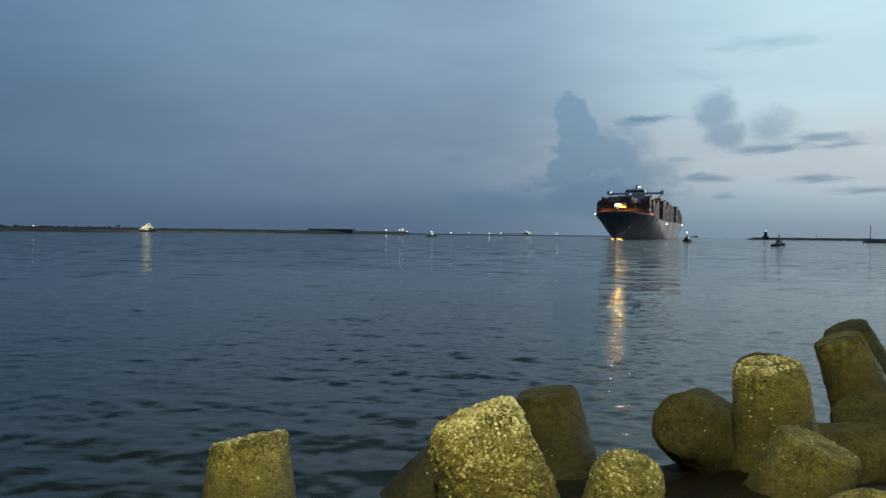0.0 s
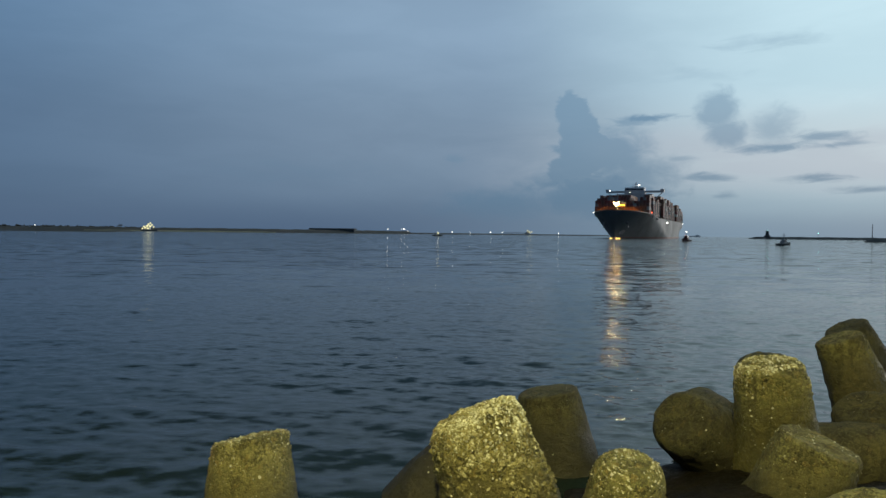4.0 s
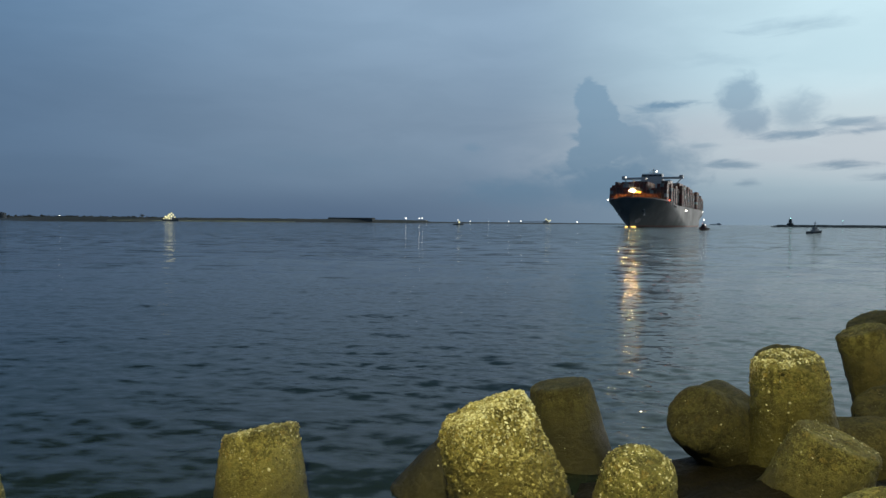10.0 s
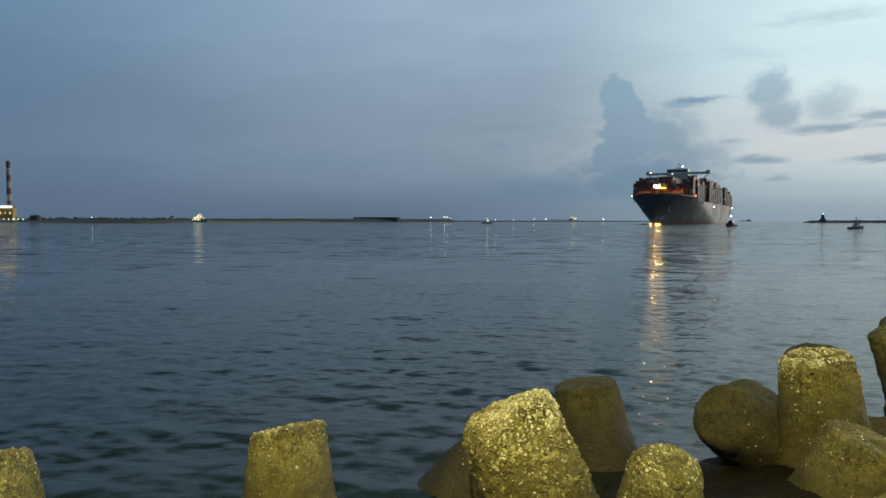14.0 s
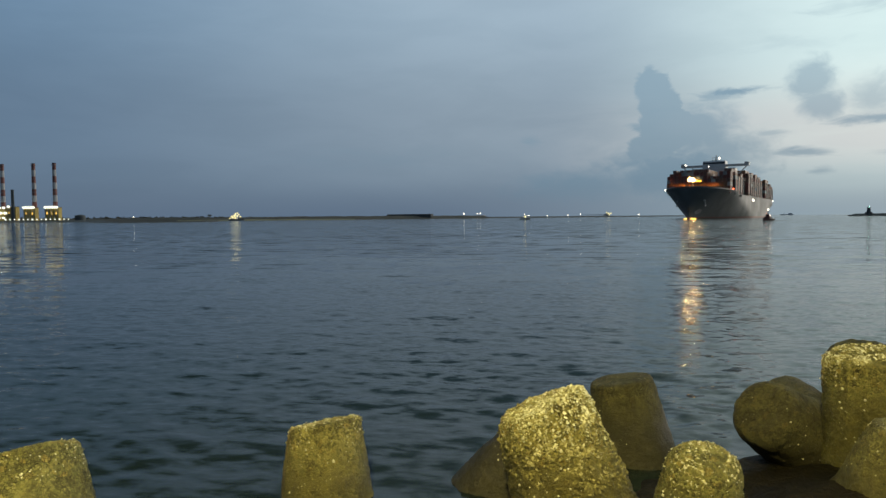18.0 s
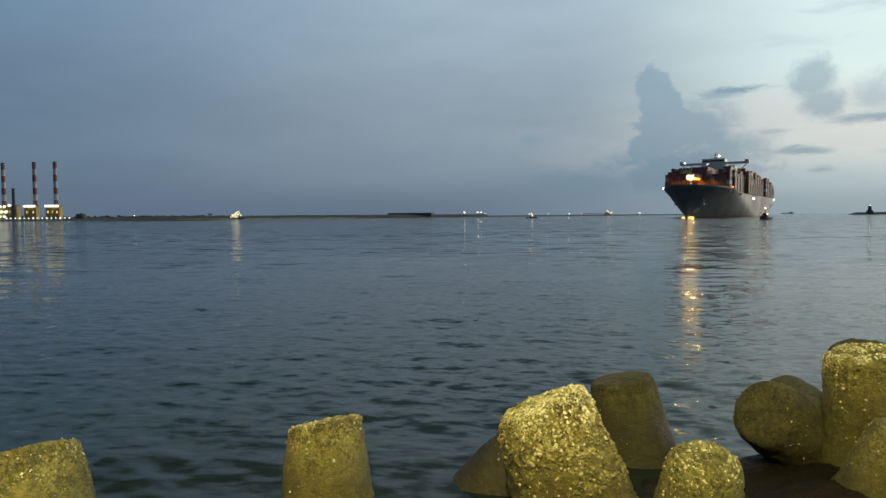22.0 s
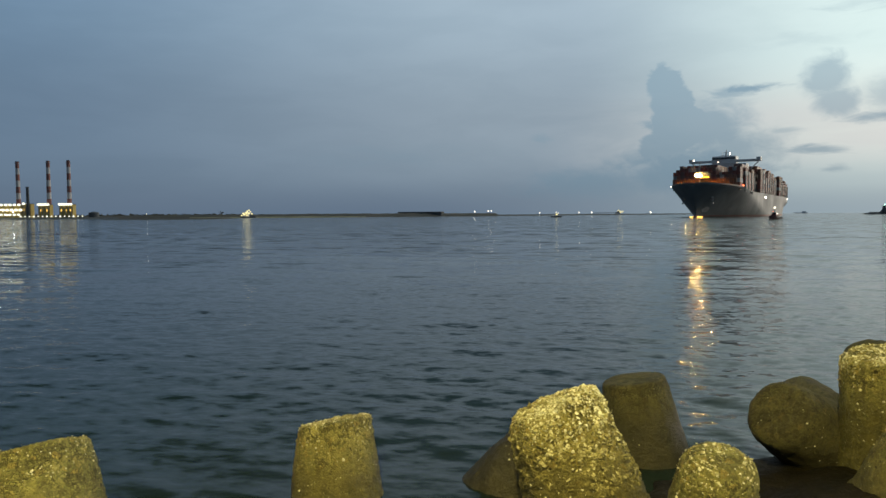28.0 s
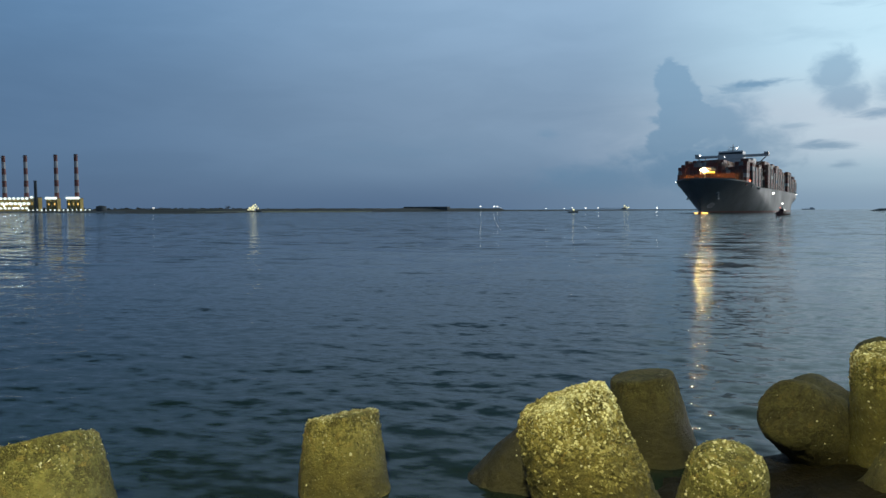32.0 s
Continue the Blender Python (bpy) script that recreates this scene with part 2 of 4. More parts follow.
def water_material():
    """Murky harbour water: the mesh carries the waves, the shader the ripples that are finer than its cells."""
    mat = bpy.data.materials.new("harbour_water")
    mat.use_nodes = True
    k = Nodes(mat.node_tree)
    out = k.node("ShaderNodeOutputMaterial")
    p = k.node("ShaderNodeBsdfPrincipled", Roughness=0.06, IOR=1.29)
    where = k.node("ShaderNodeTexCoord")
    at = where.outputs["Object"]
    x, y, z = k.split(at)
    far = k.math("SQRT", k.math("ADD", k.math("MULTIPLY", x, x), k.math("MULTIPLY", y, y)))
    reach = k.math("LOGARITHM", k.math("MAXIMUM", far, 1.0), 10.0)
    silt = k.noise(at, 0.05, 3.0)
    deep = k.mix(k.step(silt, 0.35, 0.7), (0.005, 0.013, 0.013, 1), (0.007, 0.017, 0.015, 1))
    k.put(p.inputs["Base Color"], k.mix(k.step(far, 7.0, 13.0, 0.3, 0.0), deep, (0.010, 0.009, 0.005, 1)))
    k.put(p.inputs["Roughness"], k.step(reach, 1.0, 1.6, 0.12, 0.07))

    def tilt(scale, stretch, detail, size):
        """Surface slopes of ripples as a vector, size times a noise between -0.5 and 0.5."""
        n = k.node("ShaderNodeTexNoise", Scale=scale, Detail=detail, Roughness=0.55)
        k.put(n.inputs["Vector"], k.scaled(at, (*stretch, 1.0)))
        sx, sy, _ = k.split(n.outputs["Color"])
        return k.xyz(k.math("MULTIPLY", k.math("SUBTRACT", sx, 0.5), k.math("MULTIPLY", size, 0.7)), k.math("MULTIPLY", k.math("SUBTRACT", sy, 0.5), size), 0.0)

    def plus(a, b, op="ADD"):
        n = k.tree.nodes.new("ShaderNodeVectorMath")
        n.operation = op
        k.put(n.inputs[0], a)
        if b is not None:
            k.put(n.inputs[1], b)
        return n.outputs[0]

    gust = k.step(k.noise(k.scaled(at, (0.03, 0.07, 1.0)), 1.0, 4.0), 0.36, 0.66, 0.5, 1.0)
    ripple = tilt(7.0, (0.45, 1.0), 3.0, k.math("MULTIPLY", gust, RIPPLE))
    chop = tilt(1.0, (0.35, 1.0), 5.0, k.math("MULTIPLY", gust, k.step(reach, 1.25, 2.2, 0.0, CHOP)))
    slope = plus(plus(where.outputs["Normal"], ripple), chop)
    k.tree.links.new(plus(slope, None, "NORMALIZE"), p.inputs["Normal"])
    k.tree.links.new(p.outputs[0], out.inputs[0])
    return mat


def concrete_material(name, pale, stain, slime, tide, flecks, relief=0.03, crusted=0.0, mottle=1.0):
    """Sea-worn concrete: grit and aggregate laid bare towards the arm's end (z = 0), algae and run-off streaks below."""
    mat = bpy.data.materials.new(name)
    mat.use_nodes = True
    k = Nodes(mat.node_tree)
    out = k.node("ShaderNodeOutputMaterial")
    p = k.node("ShaderNodeBsdfPrincipled", Roughness=0.85)
    at = k.node("ShaderNodeTexCoord").outputs["Object"]
    z = k.split(at)[2]
    info = k.node("ShaderNodeObjectInfo").outputs["Random"]
    bend = k.node("ShaderNodeTexNoise", Scale=26.0, Detail=3.0)
    k.put(bend.inputs["Vector"], at)
    warp = k.tree.nodes.new("ShaderNodeVectorMath")
    warp.operation = "MULTIPLY_ADD"
    k.put(warp.inputs[0], bend.outputs["Color"])
    warp.inputs[1].default_value = (0.03, 0.03, 0.03)
    k.put(warp.inputs[2], at)
    at2 = warp.outputs[0]
    blotch = k.noise(at, 2.6, 6.0, 0.6, 0.3)
    patch = k.noise(at, 8.0, 8.0, 0.68, 0.3)
    grain = k.noise(at, 55.0, 5.0, 0.70)
    lump = k.noise(at, 20.0, 6.0, 0.62, 0.3)
    grit = k.split(k.voronoi(at2, 44.0, "F1", "Color"))[0]
    joint = k.voronoi(at2, 44.0, "DISTANCE_TO_EDGE")
    pebble = k.split(k.voronoi(at2, 17.0, "F1", "Color"))
    seam = k.voronoi(at2, 17.0, "DISTANCE_TO_EDGE")
    run = k.noise(k.scaled(at, (11.0, 11.0, 1.1)), 1.0, 6.0, 0.6, 0.3)
    height = k.math("ADD", z, k.math("MULTIPLY", k.math("SUBTRACT", blotch, 0.5), 0.9))
    grown = k.step(height, tide + 0.16, tide - 0.24)
    bare = k.math("MULTIPLY", k.math("SUBTRACT", 1.0, grown), k.step(patch, 0.34, 0.56, 0.35, 1.0))
    tone = k.mix(k.step(blotch, 0.36, 0.64), (*pale, 1), (*stain, 1))
    # aggregate: each grain its own tone, some larger stones, dark joints
    grey = k.step(grit, 0.05, 0.95, 0.62, 1.38)
    tone = k.mix(k.math("MULTIPLY", bare, mottle), tone, k.mix(1.0, tone, k.xyz(grey, grey, grey), "MULTIPLY"))
    big = k.math("MULTIPLY", k.step(pebble[0], 0.72 - 0.2 * crusted, 0.76 - 0.2 * crusted), k.step(seam, 0.04, 0.12))
    stone = k.mix(pebble[1], (*[min(c * 1.5, 0.7) for c in pale], 1), (pale[0] * 1.5, pale[1] * 1.15, pale[2] * 0.9, 1))
    tone = k.mix(k.math("MULTIPLY", k.math("MULTIPLY", big, bare), 0.55 * mottle), tone, stone)
    pits = k.math("MULTIPLY", k.step(joint, 0.10, 0.02, 0.0, 0.8), k.math("MULTIPLY", bare, k.step(patch, 0.44, 0.58, 0.3, 1.0)))
    tone = k.mix(pits, tone, (*[c * 0.75 for c in slime], 1))
    # algae and streaks
    slimed = k.mix(k.step(patch, 0.40, 0.62), (*slime, 1), (*[c * 1.9 for c in slime], 1))
    tone = k.mix(k.math("MULTIPLY", grown, 0.92), tone, slimed)
    tone = k.mix(k.step(run, 0.50, 0.70, 0.0, 0.5), tone, (*[c * 0.8 for c in slime], 1))
    # relief shade put into the colour: hollows of lump and grain go dark
    tone = k.mix(k.step(lump, 0.40, 0.32, 0.0, 0.8), tone, (*[c * 0.45 for c in slime], 1))
    tone = k.mix(k.step(grain, 0.40, 0.30, 0.0, 0.6), tone, (*[c * 0.6 for c in slime], 1))
    tone = k.mix(k.step(grain, 0.58, 0.70, 0.0, 0.40 * mottle), tone, (*[min(c * 2.0, 0.8) for c in pale], 1))
    shell = k.voronoi(at, 30.0, "F1")
    white = k.math("MULTIPLY", k.step(shell, 0.18, 0.10), k.step(k.noise(at, 6.0, 2.0), 0.64 - flecks, 0.68 - flecks))
    tone = k.mix(white, tone, (0.62, 0.59, 0.45, 1))
    tint = k.mix(info, (0.9, 0.93, 0.88, 1), (1.08, 1.05, 1.0, 1))
    k.put(p.inputs["Base Color"], k.mix(1.0, tone, tint, "MULTIPLY"))
    k.put(p.inputs["Roughness"], k.step(grown, 0.0, 1.0, 0.92, 0.60))
    b = k.node("ShaderNodeBump", Strength=1.0, Distance=relief)
    rise = k.math("ADD", k.math("MULTIPLY", lump, 1.1), k.math("MULTIPLY", grain, 0.6))
    rise = k.math("ADD", rise, k.math("MULTIPLY", k.math("MULTIPLY", k.math("MINIMUM", joint, 0.25), 2.2), bare))
    rise = k.math("ADD", rise, k.math("ADD", k.math("MULTIPLY", k.math("MULTIPLY", big, bare), 0.35), k.math("MULTIPLY", white, 0.5)))
    k.put(b.inputs["Height"], rise)
    k.put(p.inputs["Normal"], b.outputs[0])
    k.tree.links.new(p.outputs[0], out.inputs[0])
    return mat


def crust_material():
    """Broken barnacle crust: every flake its own tone between ochre and cream, palest at the arm's end."""
    mat = bpy.data.materials.new("barnacle_crust")
    mat.use_nodes = True
    k = Nodes(mat.node_tree)
    out = k.node("ShaderNodeOutputMaterial")
    p = k.node("ShaderNodeBsdfPrincipled", Roughness=0.85)
    at = k.node("ShaderNodeTexCoord").outputs["Object"]
    each = k.node("ShaderNodeNewGeometry").outputs["Random Per Island"]
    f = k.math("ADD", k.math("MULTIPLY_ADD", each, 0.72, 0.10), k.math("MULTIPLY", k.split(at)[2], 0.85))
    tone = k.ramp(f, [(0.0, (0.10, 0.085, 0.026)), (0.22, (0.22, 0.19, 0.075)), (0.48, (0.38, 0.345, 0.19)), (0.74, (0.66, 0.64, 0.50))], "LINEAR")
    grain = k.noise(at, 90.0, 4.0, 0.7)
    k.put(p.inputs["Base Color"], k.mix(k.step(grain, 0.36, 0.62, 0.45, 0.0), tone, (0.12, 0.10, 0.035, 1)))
    b = k.node("ShaderNodeBump", Strength=0.8, Distance=0.008)
    k.put(b.inputs["Height"], grain)
    k.put(p.inputs["Normal"], b.outputs[0])
    k.tree.links.new(p.outputs[0], out.inputs[0])
    return mat


RIPPLE, CHOP = 0.8, 4.0
M_WATER = water_material()
M_PALE = concrete_material("barnacled_concrete", (0.28, 0.245, 0.085), (0.17, 0.145, 0.05), (0.045, 0.037, 0.009), -0.36, 0.05, 0.05, 1.0)
M_EVEN = concrete_material("pitted_concrete", (0.26, 0.235, 0.09), (0.14, 0.125, 0.044), (0.044, 0.037, 0.010), -0.28, 0.07, 0.035, 0.35)
M_WORN = concrete_material("mossy_concrete", (0.19, 0.17, 0.066), (0.10, 0.088, 0.03), (0.030, 0.025, 0.008), -0.25, 0.02, 0.03, 0.0, 0.9)
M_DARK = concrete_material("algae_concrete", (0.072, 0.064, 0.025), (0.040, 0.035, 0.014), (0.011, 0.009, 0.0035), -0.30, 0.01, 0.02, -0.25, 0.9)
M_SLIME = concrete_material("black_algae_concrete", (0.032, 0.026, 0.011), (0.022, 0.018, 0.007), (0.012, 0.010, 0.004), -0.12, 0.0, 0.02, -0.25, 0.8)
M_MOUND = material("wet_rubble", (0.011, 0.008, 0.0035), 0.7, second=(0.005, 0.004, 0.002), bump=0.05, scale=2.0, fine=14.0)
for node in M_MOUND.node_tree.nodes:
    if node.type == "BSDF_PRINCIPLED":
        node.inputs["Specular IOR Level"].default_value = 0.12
M_HULL = material("ship_hull_paint", (0.135, 0.148, 0.146), 0.58, second=(0.12, 0.13, 0.128), scale=0.03, fine=0.06)
M_BOOT = material("antifouling_red", (0.20, 0.07, 0.05), 0.6, scale=0.08, fine=1.0)
M_DECK = material("deck_paint", (0.16, 0.08, 0.05), 0.7, scale=0.2, fine=2.0)
M_WHITE = material("ship_white_paint", (0.78, 0.74, 0.70), 0.5, scale=0.15, fine=2.0, spread=0.15)
M_GLASS = material("dark_glazing", (0.02, 0.025, 0.03), 0.12, scale=0.5)
# distant haze put into the base colour of the far ship
M_HAZED = material("haze_paled_grey", (0.72, 0.74, 0.76), 0.7, scale=0.1, fine=1.0)
M_STEEL = material("grey_steel", (0.30, 0.30, 0.29), 0.5, scale=0.4, fine=4.0)
M_ANCHOR = material("pale_bow_paint", (0.42, 0.40, 0.37), 0.6, scale=0.15, fine=2.0)
BOX_TONES = [material("container_" + n, c, 0.55, scale=0.25, fine=3.0, spread=0.25) for n, c in (
    ("maroon", (0.26, 0.075, 0.052)), ("rust", (0.32, 0.13, 0.075)), ("brown", (0.22, 0.105, 0.075)),
    ("grey", (0.32, 0.31, 0.30)), ("blue", (0.05, 0.09, 0.17)), ("white", (0.52, 0.49, 0.45)), ("orange", (0.38, 0.13, 0.035)))]
M_LAND = material("shore_scrub", (0.095, 0.080, 0.060), 0.95, second=(0.125, 0.095, 0.072), scale=0.02, fine=0.3)
# sand colour raised to carry the lamplight around the dredger
M_SAND_LIT = material("lamplit_sand", (0.42, 0.34, 0.20), 0.95, scale=0.03, fine=0.5)
M_LEAF = material("coastal_foliage", (0.075, 0.068, 0.046), 0.9, second=(0.105, 0.084, 0.064), scale=0.1, fine=1.0)
M_STONE = material("breakwater_rock", (0.13, 0.125, 0.12), 0.9, second=(0.08, 0.08, 0.075), scale=0.1, fine=1.0)
M_SHED = material("shed_cladding", (0.10, 0.105, 0.11), 0.8, scale=0.05, fine=0.5)
# ochre cladding brightened in its colour for the floodlight on the walls
M_PLANT_LIT = material("floodlit_cladding", (0.58, 0.40, 0.11), 0.7, scale=0.05, fine=0.5, spread=0.25)
M_RED = material("chimney_red", (0.30, 0.11, 0.09), 0.7, scale=0.05, fine=0.6)
M_CHALK = material("chimney_white", (0.55, 0.51, 0.50), 0.7, scale=0.05, fine=0.6, spread=0.15)
M_BOATHULL = material("boat_hull_dark", (0.12, 0.12, 0.12), 0.7, scale=0.5, fine=4.0)
M_BOATGREY = material("boat_grey_brown", (0.55, 0.48, 0.44), 0.75, scale=0.5, fine=4.0)
M_BOATRED = material("boat_red", (0.13, 0.045, 0.038), 0.75, scale=0.5, fine=4.0)
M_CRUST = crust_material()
M_SHELL = material("barnacle_shell", (0.50, 0.47, 0.36), 0.7, scale=30.0, fine=120.0)
G_AMBER = glow("amber_flood", (1.0, 0.62, 0.24), 620)
G_AMBER_FILL = glow("amber_fill", (1.0, 0.50, 0.12), 24)
G_STEM_GLARE = glow("stem_water_glare", (1.0, 0.60, 0.15), 2.6)
G_AMBER_SPILL = glow("amber_spill", (1.0, 0.48, 0.04), 5)
G_WHITE = glow("white_lamp", (1.0, 0.95, 0.85), 5)
G_FLOOD = glow("white_flood", (0.90, 1.0, 0.92), 1.15)
G_BEAM = glow("white_beam", (0.90, 1.0, 0.94), 40)
G_FLOOD_WARM = glow("warm_flood", (1.0, 0.93, 0.50), 1.15)
G_RED = glow("red_lamp", (1.0, 0.12, 0.05), 6)
G_GREEN = glow("pale_green_lamp", (0.35, 1.0, 0.85), 4)


# ---- building helpers ----
def part(name, bm, mat, parent=None, label=""):
    """Links a bmesh as one mesh object, under a thing or a part if one is given."""
    me = bpy.data.meshes.new(name)
    bmesh.ops.recalc_face_normals(bm, faces=bm.faces)
    bm.to_mesh(me)
    bm.free()
    for m in (mat if isinstance(mat, (list, tuple)) else [mat]):
        me.materials.append(m)
    ob = new(name, me)
    if parent is not None:
        ob.parent = parent
    return tagged(ob, label)


def smooth(ob):
    for p in ob.data.polygons:
        p.use_smooth = True
    return ob


def shared(name, me, parent, m, label=""):
    ob = new(name, me)
    ob.parent, ob.matrix_basis = parent, m
    return tagged(ob, label)


def thing(name, label, category, m=None, group="", kind=""):
    ob = new(name)
    ob.empty_display_size = 0.2
    if m is not None:
        ob.matrix_basis = m
    return tagged(ob, label, category, group, kind)


def box(bm, x0, x1, y0, y1, z0, z1, bevel=0.0, top=(1.0, 1.0), shift=(0.0, 0.0)):
    """A box, its top scaled by top and shifted, its edges bevelled."""
    cx, cy = (x0 + x1) / 2, (y0 + y1) / 2
    vs = []
    for z, (sx, sy), (dx, dy) in ((z0, (1, 1), (0, 0)), (z1, top, shift)):
        for x, y in ((x0, y0), (x1, y0), (x1, y1), (x0, y1)):
            vs.append(bm.verts.new((cx + (x - cx) * sx + dx, cy + (y - cy) * sy + dy, z)))
    fs = [bm.faces.new([vs[i] for i in q]) for q in ((3, 2, 1, 0), (4, 5, 6, 7), (0, 1, 5, 4), (1, 2, 6, 5), (2, 3, 7, 6), (3, 0, 4, 7))]
    if bevel:
        bmesh.ops.bevel(bm, geom=list({e for f in fs for e in f.edges}), offset=bevel, segments=2, affect="EDGES", profile=0.6)
    return bm


def tube(bm, a, b, ra, rb=None, n=12, rings=1):
    """A tapered tube from a to b with closed ends."""
    rb = ra if rb is None else rb
    a, b = Vector(a), Vector(b)
    d = (b - a).normalized()
    u = d.orthogonal().normalized()
    w = d.cross(u)
    loops = []
    for i in range(rings + 1):
        s = i / rings
        c, r = a.lerp(b, s), ra + (rb - ra) * s
        loops.append([bm.verts.new(c + r * (math.cos(q) * u + math.sin(q) * w)) for q in (2 * math.pi * j / n for j in range(n))])
    for l0, l1 in zip(loops, loops[1:]):
        for j in range(n):
            bm.faces.new((l0[j], l0[(j + 1) % n], l1[(j + 1) % n], l1[j]))
    bm.faces.new(loops[0][::-1])
    bm.faces.new(loops[-1])
    return bm


def ball(bm, c, r, sub=2, squash=1.0):
    m = Matrix.Translation(c) @ Matrix.Diagonal((1, 1, squash, 1))
    bmesh.ops.create_icosphere(bm, subdivisions=sub, radius=r, matrix=m)
    return bm


def sheet(name, rows, mat, label="", category="", kind="structure"):
    """A smooth surface through equal rows of points."""
    vs = [p for row in rows for p in row]
    n = len(rows[0])
    fs = [(i * n + j, i * n + j + 1, (i + 1) * n + j + 1, (i + 1) * n + j) for i in range(len(rows) - 1) for j in range(n - 1)]
    me = bpy.data.meshes.new(name)
    me.from_pydata(vs, [], fs)
    me.materials.append(mat)
    ob = smooth(new(name, me))
    return tagged(ob, label, category, kind=kind)


# ---- water: one sheet to the horizon ----
def make_water():
    """Wind waves with sharpened crests on a fan of cells, finest before the breakwater, flat towards the horizon."""
    fan = np.radians(np.concatenate([np.linspace(-60, 56, 830), np.linspace(60, 296, 60), [300]]))
    reach = [0.0, 2.0, 3.0]
    while reach[-1] < 4900:
        reach.append(reach[-1] * (1.007 if reach[-1] < 45 else 1.016 if reach[-1] < 250 else 1.04))
    rng = np.random.default_rng(11)
    count = 84
    wl = np.exp(rng.uniform(np.log(0.26), np.log(5.0), count))
    way = rng.normal(0.15, 0.62, count)
    ph = rng.uniform(0, 2 * np.pi, count)
    kn = 2 * np.pi / wl
    kx, ky = np.sin(way) * kn, np.cos(way) * kn
    steep = WAVE_SLOPE * math.sqrt(2 / count) * np.exp(-0.5 * (np.log(wl / 0.65) / 0.8) ** 2) * 1.5
    rows = []
    for r in reach:
        x, y = r * np.sin(fan), r * np.cos(fan)
        cell = max(0.00245 * r, 0.007 * r if r < 45 else 0.016 * r)
        keep = np.clip(wl / (3.2 * cell + 1e-6) - 0.6, 0, 1) * steep / kn
        q = x[:, None] * kx + y[:, None] * ky + ph
        # lulls and livelier patches
        calm = 0.72 + 0.30 * np.sin(0.35 * x + 0.62 * y + 1.0) * np.sin(0.21 * x - 0.44 * y) + 0.22 * np.sin(0.93 * x + 1.3 * y + 2.0) * np.sin(0.7 * x - 1.1 * y + 0.5)
        push = np.sin(q) * keep
        z = (np.cos(q) @ keep) * calm
        dx = -(push @ np.sin(way)) * calm * 0.9
        dy = -(push @ np.cos(way)) * calm * 0.9
        rows.append(np.stack([x + dx, y + dy, z], axis=1))
    pts = np.concatenate(rows).astype(np.float32)
    n = len(fan)
    i, j = np.meshgrid(np.arange(len(reach) - 1), np.arange(n - 1), indexing="ij")
    base = (i * n + j).ravel()
    quads = np.stack([base, base + 1, base + n + 1, base + n], axis=1)[:, ::-1].astype(np.int32)
    me = bpy.data.meshes.new("water")
    me.vertices.add(len(pts))
    me.vertices.foreach_set("co", pts.ravel())
    me.loops.add(quads.size)
    me.loops.foreach_set("vertex_index", quads.ravel())
    me.polygons.add(len(quads))
    me.polygons.foreach_set("loop_start", np.arange(0, quads.size, 4, dtype=np.int32))
    me.polygons.foreach_set("use_smooth", np.ones(len(quads), dtype=bool))
    me.update(calc_edges=True)
    me.validate()
    me.materials.append(M_WATER)
    return tagged(new("water", me), "dark blue harbour water with choppy wind ripples", "water", kind="structure")


WAVE_SLOPE = 0.08


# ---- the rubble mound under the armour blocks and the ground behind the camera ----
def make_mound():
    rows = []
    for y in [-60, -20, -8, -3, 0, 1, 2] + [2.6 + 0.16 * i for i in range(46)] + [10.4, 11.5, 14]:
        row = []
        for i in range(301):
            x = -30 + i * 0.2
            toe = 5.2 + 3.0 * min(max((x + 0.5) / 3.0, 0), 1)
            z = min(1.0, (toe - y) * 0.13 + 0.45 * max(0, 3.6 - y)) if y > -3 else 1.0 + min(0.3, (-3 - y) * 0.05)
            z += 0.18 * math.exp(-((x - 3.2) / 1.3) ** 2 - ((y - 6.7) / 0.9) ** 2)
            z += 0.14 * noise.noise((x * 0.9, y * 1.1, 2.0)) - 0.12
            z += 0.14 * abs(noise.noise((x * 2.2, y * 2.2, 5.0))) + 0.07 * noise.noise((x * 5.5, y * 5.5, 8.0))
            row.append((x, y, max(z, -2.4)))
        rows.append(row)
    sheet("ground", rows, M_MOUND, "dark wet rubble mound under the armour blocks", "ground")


# ---- concrete armour blocks ----
def shell_mesh():
    bm = bmesh.new()
    tube(bm, (0, 0, -0.006), (0, 0, 0.010), 0.020, 0.011, 9, 2)
    me = bpy.data.meshes.new("barnacle")
    bm.to_mesh(me)
    bm.free()
    me.materials.append(M_SHELL)
    return me


SHELL_MESH = shell_mesh()


